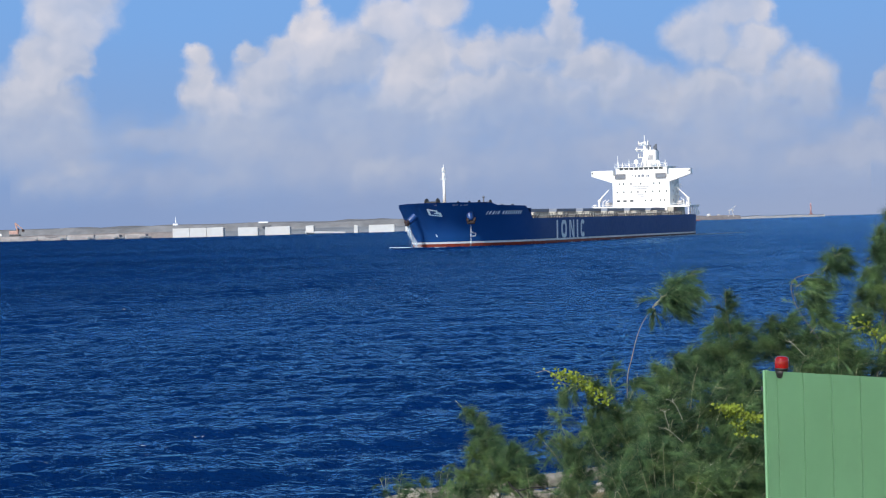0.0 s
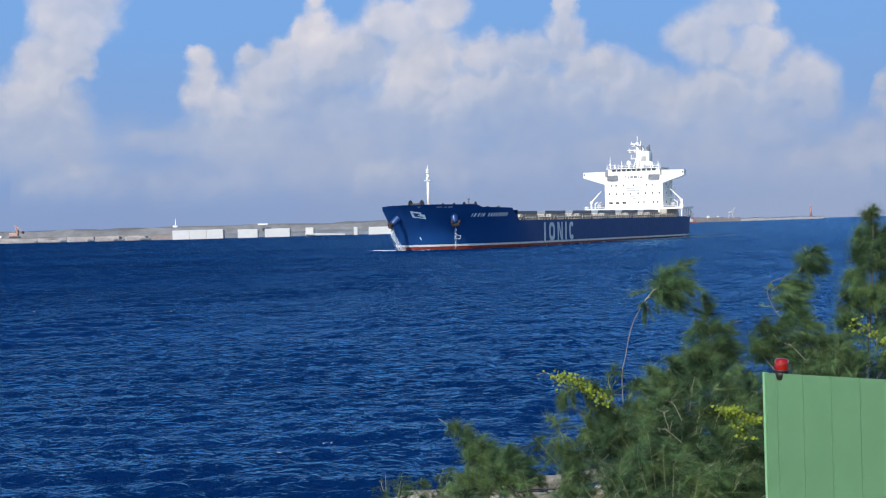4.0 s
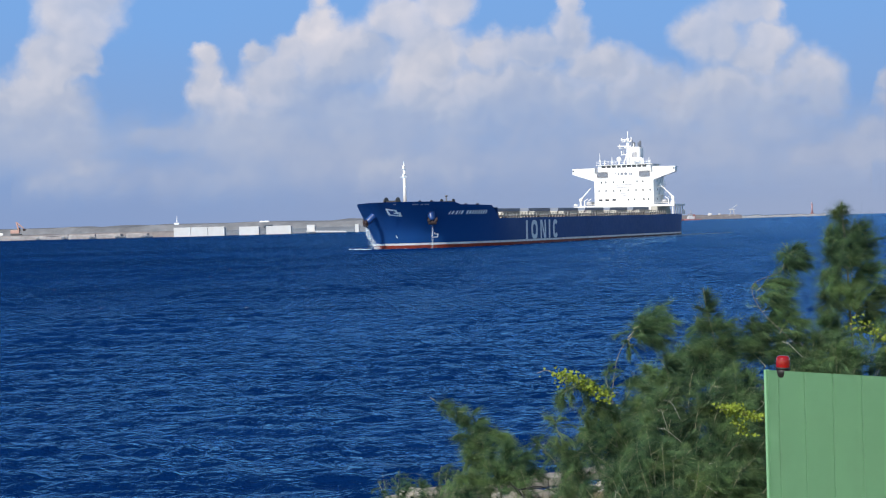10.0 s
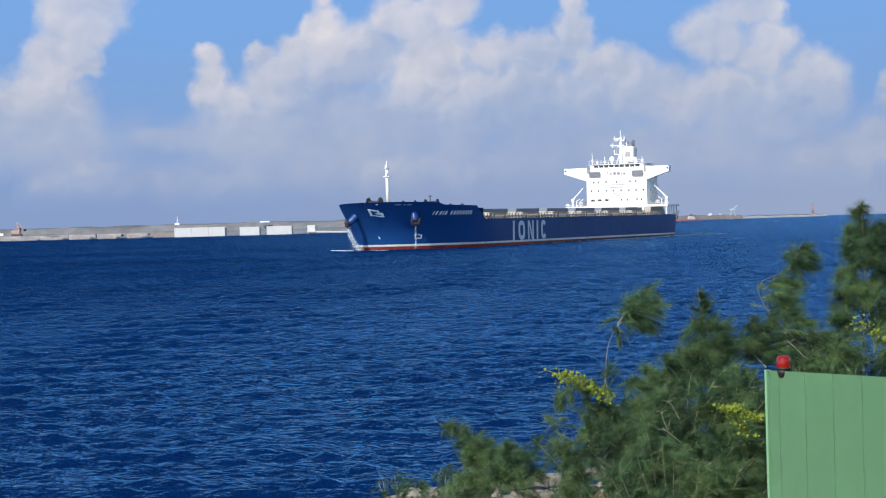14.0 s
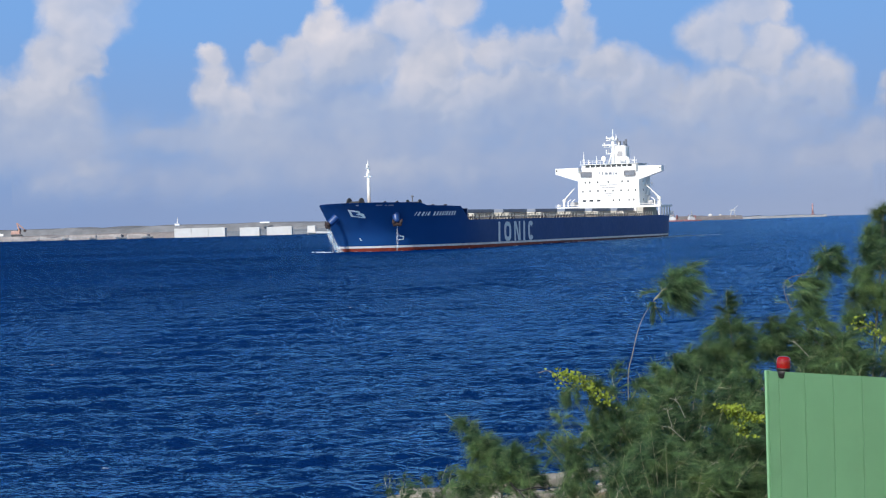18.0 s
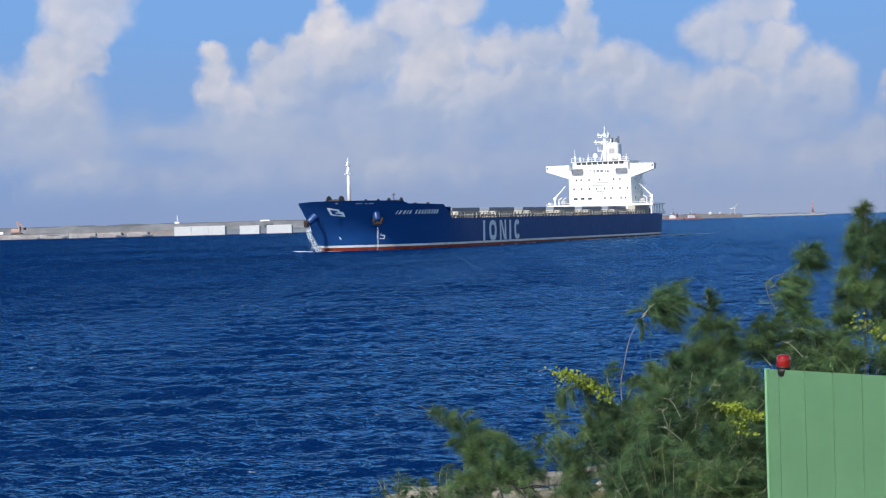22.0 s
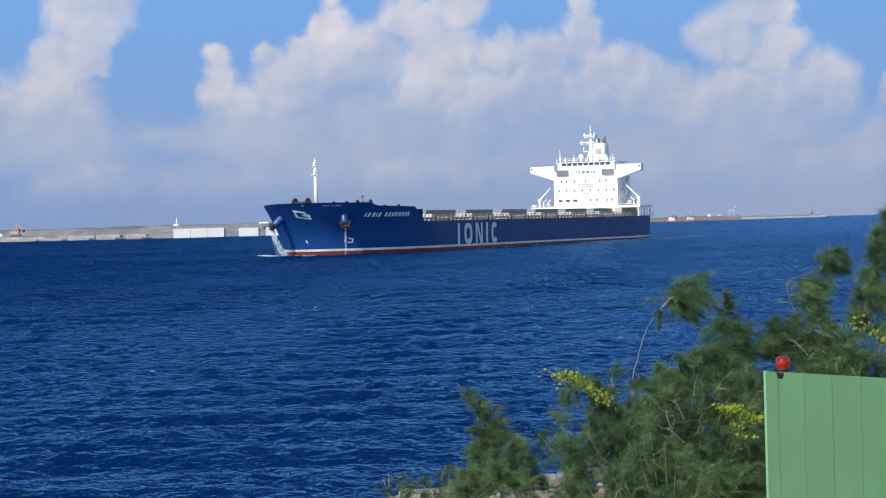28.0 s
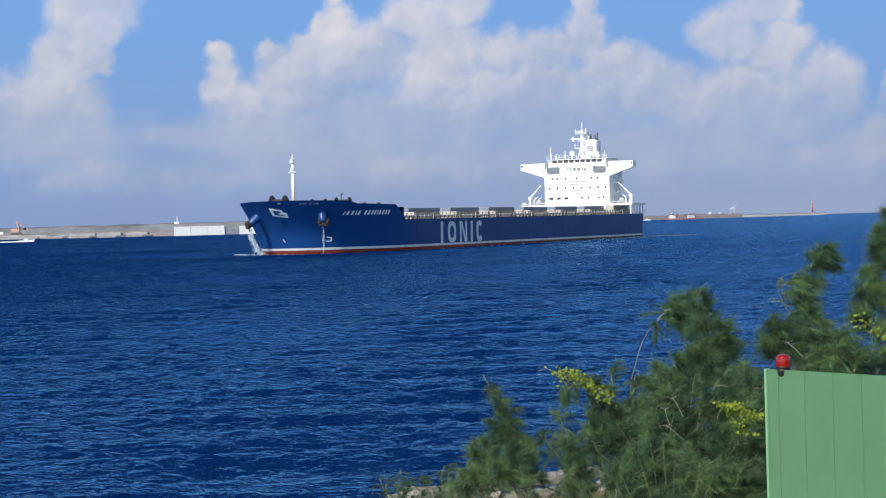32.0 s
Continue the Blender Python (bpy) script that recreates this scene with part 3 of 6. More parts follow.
def sheer(x):
    """Top edge of the shell along the ship."""
    pts = [(-5, 6.0), (40, 5.82), (200.2, 5.82), (204.75, 8.85), (217.5, 9.15), (219.3, 9.75), (235, 10.1)]
    for (a, p), (b, q) in zip(pts, pts[1:]):
        if x <= b:
            return p + (q - p) * max(x - a, 0) / (b - a)
    return pts[-1][1]


def stem_x(z):
    """Where the raked stem stands at a height."""
    k = min(max(z / 10.0, -0.3), 1.05)
    return 218.3 + 7.6 * k + 2.8 * max(k, 0) ** 2.5


def half_width(x, z):
    """Half breadth of the hull at a station and height."""
    k = min(max(z / 10.0, -0.3), 1.05)
    tip = stem_x(z)
    start = 187 + 12 * k
    if x > start:
        t = min((x - start) / (tip - start), 1)
        return 16.13 * max(1 - t ** 2.05, 0) ** 0.5
    if x < 44:
        t = (44 - x) / 44.0
        end = 9.3 + 0.8 * min(max(z / 6, 0), 1)
        return 16.13 - (16.13 - end) * t ** 2.3
    return 16.13


def hull():
    bm = bmesh.new()
    stations = [0, 1.5, 4, 8, 12, 17, 22, 28, 35, 44, 60] + [75 + 15 * i for i in range(8)]
    stations += [187 + 2.2 * i for i in range(8)]
    levels = [-3.0, -1.2, 0.0, 0.6, 1.2, 2.0, 3.0, 4.0, 5.0]
    rows = []
    n_bow = 15
    # each level line runs from the stern round the bow to the stern again
    count = len(stations) + n_bow
    for li in range(13):
        line = []
        for s in range(count):
            if s < len(stations):
                x0 = stations[s]
                frac = None
            else:
                frac = (s - len(stations) + 1) / n_bow
            guess = x0 if frac is None else 204 + 24 * frac
            top = sheer(guess)
            z = levels[li] if li < 9 else 5.0 + (top - 5.0) * (li - 8) / 4.0
            tip = stem_x(z)
            if frac is None:
                x = x0
            else:
                a = frac * math.pi / 2
                x = 202.4 + (tip - 202.4) * math.sin(a)
                top = sheer(x)
                z = levels[li] if li < 9 else 5.0 + (top - 5.0) * (li - 8) / 4.0
            line.append((x, half_width(x, z) if frac != 1 else 0.0, z))
        rows.append(line)
    port = [[bm.verts.new(p) for p in line] for line in rows]
    star = [[bm.verts.new((p[0], -p[1], p[2])) if i < count - 1 else port[j][i] for i, p in enumerate(line)] for j, line in enumerate(rows)]
    for j in range(12):
        for i in range(count - 1):
            bm.faces.new((port[j][i + 1], port[j][i], port[j + 1][i], port[j + 1][i + 1]))
            bm.faces.new((star[j][i], star[j][i + 1], star[j + 1][i + 1], star[j + 1][i]))
        bm.faces.new((port[j][0], star[j][0], star[j + 1][0], port[j + 1][0]))
    bmesh.ops.recalc_face_normals(bm, faces=bm.faces[:])
    return part("hull", bm, M_HULL, ship, "dark blue hull with a white line above red boot-topping", True)


hull_ob = hull()


def deck_plate(name, x0, x1, z, material, inset=0.15):
    bm = bmesh.new()
    n = 26
    xs = [x0 + (x1 - x0) * i / n for i in range(n + 1)]
    a = [bm.verts.new((x, max(half_width(x, z) - inset, 0.05), z)) for x in xs]
    b = [bm.verts.new((x, -max(half_width(x, z) - inset, 0.05), z)) for x in xs]
    for i in range(n):
        bm.faces.new((a[i], b[i], b[i + 1], a[i + 1]))
    return part(name, bm, material, ship)


deck_plate("main_deck", 0.2, 204, 5.7, M_DECK)
deck_plate("forecastle_deck", 200, 227.6, 8.3, M_DECK, 0.3)
bm = bmesh.new()
box(bm, 200.4, 0, 7.0, 0.3, 31.0, 2.6)
part("forecastle_bulkhead", bm, M_BLUE, ship)


def on_side(x, z, out=0.06):
    """A pose on the port shell: local x aft, local y up, local z outward."""
    d = 0.4
    p = Vector((x, half_width(x, z), z))
    along = Vector((x - d, half_width(x - d, z), z)) - p
    along.normalize()
    up = (Vector((x, half_width(x, z + d), z + d)) - p).normalized()
    out_v = along.cross(up).normalized()
    up = out_v.cross(along).normalized()
    m = Matrix((along, up, out_v)).transposed().to_4x4()
    m.translation = p + out_v * out
    return m


def plate(name, m, w, h, material, parent, slant=0.0, label="", corner=0.0, thick=0.03):
    bm = bmesh.new()
    box(bm, 0, 0, 0, w, h, thick, 0.0)
    for v in bm.verts:
        v.co.x += -slant * v.co.y
    ob = part(name, bm, material, parent, label)
    ob.matrix_basis = m
    return ob


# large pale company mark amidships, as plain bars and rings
def ring_mark(x, z, w, h, stroke, gap):
    """A rounded upright ring painted on the side, with a gap aft where it stays open."""
    bm = bmesh.new()
    n = 28
    a0, a1 = (radians(gap), radians(360 - gap)) if gap else (0.0, radians(360))
    count = n + 1 if gap else n
    rows = []
    for i in range(count):
        a = a0 + (a1 - a0) * i / n
        c, d = math.cos(a), math.sin(a)
        c, d = (math.copysign(abs(v) ** 0.72, v) for v in (c, d))
        rows.append([bm.verts.new((c * (w / 2 - k * stroke), d * (h / 2 - k * stroke * 0.8), e)) for k, e in ((0, -0.015), (0, 0.015), (1, 0.015), (1, -0.015))])
    for i in range(count - 1 if gap else n):
        p, q = rows[i], rows[(i + 1) % count]
        for k in range(4):
            bm.faces.new((p[k], q[k], q[(k + 1) % 4], p[(k + 1) % 4]))
    bmesh.ops.recalc_face_normals(bm, faces=bm.faces[:])
    ob = part("hull_mark", bm, M_GREYBLUE, hull_ob, "pale grey-blue painted ring" if not gap else "pale grey-blue open ring")
    ob.matrix_basis = on_side(x, z)


mark_x = 181.4
for kind, width, gap in (("bar", 1.3, 2.9), ("ring", 5.0, 2.3), ("twin", 4.6, 2.3), ("bar", 1.25, 2.4), ("open", 4.0, 0)):
    mid = mark_x - width / 2
    if kind == "bar":
        plate("hull_mark", on_side(mid, 2.95), width, 4.5, M_GREYBLUE, hull_ob, -0.06, "pale grey-blue painted bar")
    elif kind in ("ring", "open"):
        ring_mark(mid, 2.95, width, 4.5, 1.25, 38 if kind == "open" else 0)
    else:
        for side in (-1, 1):
            plate("hull_mark", on_side(mid + side * 1.75, 2.95), 1.05, 4.5, M_GREYBLUE, hull_ob, 0.0, "pale grey-blue painted bar")
        plate("hull_mark", on_side(mid, 2.95, 0.065), 1.05, 4.4, M_GREYBLUE, hull_ob, 0.52, "pale grey-blue painted bar")
    mark_x -= width + gap
# the ship's name at the bow, as plain slanted bars
nx = 218.8
for word, ws in (("name_bar", (0.45, 1.0, 1.0, 0.45, 0.95)), ("name_bar", (0.95, 1.0, 0.8, 0.8, 0.45, 0.95, 1.0, 1.0, 0.9))):
    for w in ws:
        w *= 0.82
        plate(word, on_side(nx - w / 2, 7.35, 0.05), w * 0.62, 0.92, M_WHITE, hull_ob, -0.3, "white painted bar")
        nx -= w + 0.14
    nx -= 0.6
# white emblem on the bow: a slanted flag shape with a blue field
def on_bow(frac, z, out=0.07):
    a = frac * math.pi / 2
    return on_side(202.4 + (stem_x(z) - 202.4) * math.sin(a), z, out)


def emblem():
    """A flag-shaped white mark with a blue field and a white swallow-tail bar, tilted on the flare."""
    m = on_bow(0.975, 7.6, 0.05) @ pose(-0.95, 0, 0, 0, 0, -12)
    for name, pts, lift, material in (
            ("emblem", ((-2.0, 1.15), (0.5, 1.05), (0.75, 0.45), (1.45, 0.40), (1.9, -0.95), (-1.2, -0.95)), 0.0, M_WHITE),
            ("emblem_field", ((-1.3, 0.70), (0.15, 0.62), (0.35, 0.20), (-0.2, 0.15), (-0.05, -0.2), (1.1, -0.28), (1.25, -0.55), (-0.75, -0.55)), 0.03, M_BLUE)):
        bm = bmesh.new()
        lo = [bm.verts.new((x, y, lift - 0.02)) for x, y in pts]
        hi = [bm.verts.new((x, y, lift + 0.02)) for x, y in pts]
        bm.faces.new(hi)
        for i in range(len(pts)):
            bm.faces.new((lo[i], lo[(i + 1) % len(pts)], hi[(i + 1) % len(pts)], hi[i]))
        bmesh.ops.recalc_face_normals(bm, faces=bm.faces[:])
        part(name, bm, material, hull_ob, "white flag-shaped emblem" if name == "emblem" else "").matrix_basis = m


emblem()
mirror = Matrix.Diagonal((1, -1, 1, 1))
plate("draught_mark", mirror @ on_bow(0.90, 2.5, 0.05) @ Matrix.Diagonal((-1, 1, 1, 1)), 0.3, 0.8, M_WHITE, hull_ob)
thruster = on_bow(0.665, 2.55, 0.05)
for x, y, w, h in ((0.15, -0.30, 1.1, 0.22), (0.60, 0.05, 0.22, 0.75), (0.30, 0.28, 0.6, 0.18), (-0.2, 0.40, 0.18, 0.4)):
    plate("thruster_mark", thruster @ pose(x, y, 0), w, h, M_WHITE, hull_ob, 0, "white painted thruster mark")

# hawse bolsters and anchors on both bows
hawses = []
for side in (1, -1):
    p = on_bow(0.675 if side > 0 else 0.70, 7.1 if side > 0 else 6.9, 0.0).translation
    p.y *= side
    n = Vector((0.80, 0.60, 0)) if side > 0 else Vector((0.62, -0.78, 0))
    a = p - n * (0.7 if side > 0 else 1.5) + Vector((0, 0, 1.6))
    b = p + n * (0.75 if side > 0 else 1.75) + Vector((0, 0, -1.5 if side > 0 else -1.4))
    bol = bmesh.new()
    stem_line = [a.lerp(b, f) for f in (0, 0.35, 0.7, 0.9, 1.0)]
    d = (b - a).normalized()
    s1 = d.cross(Vector((0, 0, 1))).normalized()
    s2 = d.cross(s1)
    rings = [[bol.verts.new(c + (s1 * math.cos(k * 0.3927) + s2 * math.sin(k * 0.3927)) * r) for k in range(16)] for c, r in zip(stem_line, (0.80, 0.84, 0.78, 0.76, 0.56))]
    for q, w in zip(rings, rings[1:]):
        for k in range(16):
            bol.faces.new((q[k], q[(k + 1) % 16], w[(k + 1) % 16], w[k]))
    bol.faces.new(rings[0][::-1])
    bol.faces.new(rings[-1])
    bmesh.ops.recalc_face_normals(bol, faces=bol.faces[:])
    hawses.append((b, side))
    part("hawse_bolster", bol, M_BLUE, hull_ob, "", True)
    # stockless anchor: shank in the pipe, crown and two broad flukes drawn up against the bolster
    c = b + Vector((0, 0, -0.35)) + n * 0.15
    t = Vector((-n.y, n.x, 0))
    an = bmesh.new()
    tube(an, c - d * 1.0, c + d * 0.2, 0.24, 0.28, 8)
    tube(an, c - t * 0.85 + d * 0.15, c + t * 0.85 + d * 0.15, 0.36, 0.36, 10)
    anchor = part("anchor", an, M_RUST, ship, "dark rust-brown stockless anchor drawn up in its hawse")
    for w in (1, -1):
        fl = bmesh.new()
        root_p, tip_p = c + t * 0.62 * w + d * 0.1, c + t * 1.05 * w + Vector((0, 0, 1.15)) + n * 0.35
        tube(fl, root_p, root_p.lerp(tip_p, 0.45), 0.30, 0.40, 6)
        tube(fl, root_p.lerp(tip_p, 0.45), tip_p, 0.40, 0.06, 6)
        part("fluke", fl, M_RUST, anchor)

# foremast with light platform
bm = bmesh.new()
tube(bm, (219.5, 0, 8.3), (219.5, 0, 18.2), 0.42, 0.26, 12)
mast = part("foremast", bm, M_WHITE, ship, "white tubular foremast", True)
for z, w, d in ((15.6, 1.5, 0.9), (17.4, 0.9, 0.7)):
    bm = bmesh.new()
    box(bm, 219.5, 0, z, d, w, 0.12)
    part("light_platform", bm, M_WHITE, mast)
    bm = bmesh.new()
    tube(bm, (219.9, 0, z), (219.9, 0, z + 0.75), 0.27, n=10)
    part("mast_lamp", bm, M_WHITE, mast)
bm = bmesh.new()
tube(bm, (219.5, 0, 18.2), (219.5, 0, 19.1), 0.12, 0.05, 8)
part("mast_top", bm, M_WHITE, mast)
bm = bmesh.new()
for k in range(20):
    box(bm, 219.05, 0, 9 + 0.45 * k, 0.06, 0.5, 0.05)
part("ladder", bm, M_PANEL, mast)["kind"] = "stuff"

# windlasses, bollards, ventilators and rail on the forecastle
for x, y, r in ((220.8, -2.6, 1.35), (221.6, -6.6, 0.55), (215.2, 8.6, 0.85), (214.2, 3.0, 0.75)):
    bm = bmesh.new()
    tube(bm, (x, y - 1.4, 9.3), (x, y + 1.4, 9.3), r * 0.8, n=16)
    tube(bm, (x, y - 1.5, 9.3), (x, y - 1.3, 9.3), r * 1.35, n=16)
    tube(bm, (x, y + 1.3, 9.3), (x, y + 1.5, 9.3), r * 1.35, n=16)
    box(bm, x - 0.6, y, 8.7, 1.6, 2.4, 0.8, 0.05)
    part("windlass", bm, M_DARK, ship, "dark mooring windlass")
for x, y in ((224.5, 3.5), (222, 8.0), (218, 10.5), (213, 12.2), (208, 13.2), (224.5, -3.5), (221, -9), (214, -12)):
    bm = bmesh.new()
    for s in (-0.35, 0.35):
        tube(bm, (x + s, y, 8.3), (x + s, y, 9.2), 0.2, n=10)
        tube(bm, (x + s, y, 9.2), (x + s, y, 9.3), 0.26, n=10)
    part("bollard", bm, M_DARK, ship)
for x, y, h in ((216.0, 8.6, 11.1), (207, 3, 9.7), (204.5, 6, 9.5)):
    bm = bmesh.new()
    tube(bm, (x, y, 8.3), (x, y, h), 0.16, n=8)
    ball(bm, x, y, h, 0.36, 0.36, 0.24, 10, 6)
    part("ventilator", bm, M_HATCH, ship)
for fr, z in ((0.97, 9.45), (0.80, 9.35), (0.785, 9.35), (0.77, 9.35), (0.70, 9.3), (0.69, 9.3), (0.68, 9.3), (0.73, 9.3)):
    plate("fairlead", on_bow(fr, z, 0.05), 0.55, 0.28, M_PANEL, hull_ob)

# seven hatches with coamings, stays and folding covers
hatches = []
for k in range(7):
    cx = 194.4 - 25.6 * k
    lx, ly = 18.8, 15.2
    bm = bmesh.new()
    box(bm, cx, 0, 6.55, lx, ly, 1.7)
    coam = part("hatch_coaming", bm, M_COAMING, ship, "cream-painted hatch coaming")
    bm = bmesh.new()
    for s in (1, -1):
        box(bm, cx + s * lx / 4, 0, 7.8, lx / 2 - 0.08, ly + 0.5, 0.8, 0.06)
    part("hatch_cover", bm, M_COVER, coam, "grey folding hatch cover")
    for j in range(9):
        bm = bmesh.new()
        x = cx - lx / 2 + 0.6 + j * (lx - 1.2) / 8
        vs = [bm.verts.new((x + dx, y, z)) for dx in (-0.05, 0.05) for y, z in ((ly / 2, 5.7), (ly / 2 + 0.75, 5.7), (ly / 2 + 0.35, 7.35), (ly / 2, 7.35))]
        for f in ((0, 1, 2, 3), (7, 6, 5, 4), (0, 4, 5, 1), (1, 5, 6, 2), (2, 6, 7, 3)):
            bm.faces.new([vs[i] for i in f])
        part("coaming_stay", bm, M_COAMING, coam)
    if k < 6:
        for y in (5.5, -6):
            bm = bmesh.new()
            tube(bm, (cx - 12.6, y, 5.7), (cx - 12.6, y, 7.6), 0.25, n=10)
            ball(bm, cx - 12.6, y, 7.7, 0.42, 0.42, 0.25, 10, 6)
            part("deck_ventilator", bm, M_COAMING, ship)
        bm = bmesh.new()
        box(bm, cx - 12.2, 10.2, 6.5, 1.4, 1.4, 1.6, 0.08)
        part("deck_locker", bm, M_COAMING, ship)
    for j in range(8):
        bm = bmesh.new()
        x = cx - lx / 2 + j * 2.4
        tube(bm, (x, 12.9, 5.7), (x, 12.9, 7.1), 0.10, n=6)
        tube(bm, (x + 0.5, 12.5, 5.7), (x + 0.9, 12.9, 6.5), 0.18, n=6)
        part("pipe_stand", bm, M_DARK, ship)

# side rail along the main deck, in runs
for k in range(12):
    x0, x1 = 42 + 13 * k, 42 + 13 * (k + 1) - 0.3
    bm = bmesh.new()
    for z in (6.35, 6.95):
        box(bm, (x0 + x1) / 2, 15.95, z, x1 - x0, 0.06, 0.06)
    for j in range(6):
        box(bm, x0 + j * (x1 - x0) / 5, 15.95, 6.35, 0.08, 0.08, 1.25)
    part("deck_rail", bm, M_COAMING, ship)
bm = bmesh.new()
tube(bm, (40, 10.8, 6.4), (196, 10.8, 6.4), 0.22, n=8)
part("deck_pipe", bm, M_COAMING, ship)

# superstructure
bm = bmesh.new()
box(bm, 24.0, 0, 7.2, 15.5, 21.0, 3.0)
low_house = part("lower_house", bm, M_COAMING, ship, "cream lower deckhouse")
bm = bmesh.new()
box(bm, 24.9, 0, 8.60, 13.9, 31.6, 0.60, 0.03)
part("boat_deck", bm, M_WHITE, ship, "white boat deck across the ship")
bm = bmesh.new()
box(bm, 31.86, 0, 9.35, 0.1, 32.0, 0.08)
for j in range(25):
    box(bm, 31.86, -16 + j * 32 / 24, 9.1, 0.06, 0.06, 0.6)
part("boat_deck_rail", bm, M_WHITE, ship)
bm = bmesh.new()
box(bm, 24.6, 0, 13.7, 12.8, 18.6, 10.0, 0.12)
house = part("deckhouse", bm, M_WHITE, ship, "white accommodation block with small windows")
for z, ys in ((16.0, (-7.0, -5.6, -3.2, 0.0, 4.2, 6.0)), (13.4, (-7.8, -5.6, -3.2, -1.0, 1.4, 3.8, 6.0, 8.2)), (10.6, (1.4, 3.2, 6.2, 7.6))):
    for y in ys:
        bm = bmesh.new()
        box(bm, 31.02, y, z, 0.08, 0.42, 0.60, 0.02)
        part("window", bm, M_PANE, house)
for y in (-7.4, -5.3, -3.1):
    bm = bmesh.new()
    box(bm, 31.02, y, 10.6, 0.08, 1.15, 0.62, 0.02)
    part("window", bm, M_PANE, house)
for y in (-6.6, 6.6):
    bm = bmesh.new()
    box(bm, 31.05, y, 18.35, 0.1, 3.5, 1.75, 0.3)
    w = part("grey_panel", bm, M_PANEL, house, "dark grey rounded panel")
    bm = bmesh.new()
    box(bm, 31.10, y, 18.35, 0.06, 3.0, 1.2, 0.2)
    part("panel_field", bm, M_HATCH, house)
# lettering on the front, as plain bars
for y, z, w, h in ((-2.6, 18.7, 0.35, 0.5), (-1.6, 18.5, 0.35, 0.9), (-0.5, 18.5, 0.8, 0.75), (0.7, 18.5, 0.9, 0.75), (1.8, 18.5, 0.3, 0.8), (2.5, 18.4, 0.6, 0.6)):
    bm = bmesh.new()
    box(bm, 31.03, y, z, 0.06, w, h)
    part("letter_bar", bm, M_HATCH, house)
for y, z, w in ((0, 15.1, 5.2), (0, 14.4, 4.2), (0.1, 12.6, 2.4), (0.3, 11.9, 1.2)):
    bm = bmesh.new()
    box(bm, 31.03, y, z, 0.06, w, 0.28)
    part("letter_bar", bm, M_PANEL, house)
# bridge wings: tapering brackets out to the ship's side
for s in (1, -1):
    bm = bmesh.new()
    prof = [(9.1, 16.4), (16.1, 18.7), (16.1, 20.35), (9.1, 20.45)]
    f0 = [bm.verts.new((31.0, s * y, z)) for y, z in prof]
    f1 = [bm.verts.new((28.2, s * y, z)) for y, z in prof]
    bm.faces.new(f0)
    bm.faces.new(list(reversed(f1)))
    for i in range(4):
        bm.faces.new((f0[i], f1[i], f1[(i + 1) % 4], f0[(i + 1) % 4]))
    bmesh.ops.recalc_face_normals(bm, faces=bm.faces[:])
    part("bridge_wing", bm, M_WHITE, ship, "white tapering bridge wing")
    bm = bmesh.new()
    box(bm, 31.02, s * 15.7, 19.7, 0.08, 0.45, 0.5)
    part("wing_lamp", bm, M_PANE, house)
bm = bmesh.new()
box(bm, 24.4, 0, 19.95, 11.6, 16.6, 2.5, 0.1)
wheel = part("wheelhouse", bm, M_WHITE, ship, "white wheelhouse with a band of dark windows")
for j in range(9):
    bm = bmesh.new()
    box(bm, 30.22, -6.4 + 1.6 * j, 20.75, 0.08, 1.3, 0.72, 0.03)
    part("bridge_window", bm, M_PANE, wheel)
bm = bmesh.new()
box(bm, 24.4, 0, 21.27, 12.4, 17.4, 0.16)
for z in (21.9, 22.4):
    box(bm, 30.4, 0, z, 0.06, 17.0, 0.06)
for j in range(15):
    box(bm, 30.4, -8.5 + j * 17 / 14, 21.85, 0.07, 0.07, 1.1)
part("compass_deck", bm, M_WHITE, wheel)
# port side of the block: windows and doors
for z in (10.6, 13.4, 16.0):
    for x in (21.0, 26.5):
        bm = bmesh.new()
        box(bm, x, 9.32, z, 0.5, 0.08, 0.7, 0.02)
        part("window", bm, M_PANE, house)
# outside galleries and stairs on the port side
for z in (11.9, 14.7, 17.5):
    bm = bmesh.new()
    box(bm, 22.4, 9.8, z, 7.0, 1.0, 0.14)
    gal = part("side_gallery", bm, M_WHITE, house)
    bm = bmesh.new()
    for dz in (0.5, 1.0):
        box(bm, 22.4, 10.25, z + dz, 7.0, 0.05, 0.05)
    for j in range(7):
        box(bm, 18.95 + 1.15 * j, 10.25, z + 0.5, 0.06, 0.06, 1.0)
    part("gallery_rail", bm, M_WHITE, gal)
    bm = bmesh.new()
    box(bm, 23.0, 9.9, z - 1.4, 3.6, 0.7, 0.12, 0, Matrix.Rotation(radians(42), 4, "Y"))
    part("stair", bm, M_WHITE, house)
# funnel, radar mast, aerials
bm = bmesh.new()
box(bm, 13.0, -0.5, 18.6, 5.0, 3.6, 17.0, 0.7)
fun = part("funnel", bm, M_WHITE, ship, "white funnel casing with dark exhaust pipes", True)
bm = bmesh.new()
box(bm, 15.55, -0.5, 24.6, 0.08, 1.7, 1.6, 0.05)
part("funnel_mark", bm, M_PANEL, fun)
for x, y, h in ((14.2, -1.6, 29.4), (12.2, 0.6, 29.0), (14.0, 0.5, 28.4), (12.0, -1.4, 28.6)):
    bm = bmesh.new()
    tube(bm, (x, y, 26.8), (x, y, h), 0.34, n=12)
    part("exhaust_pipe", bm, M_HATCH, fun)
bm = bmesh.new()
tube(bm, (24, -0.2, 21.3), (24, -0.2, 29.5), 0.62, 0.42, 10)
tube(bm, (24, -0.2, 29.5), (24, -0.2, 31.6), 0.18, 0.08, 8)
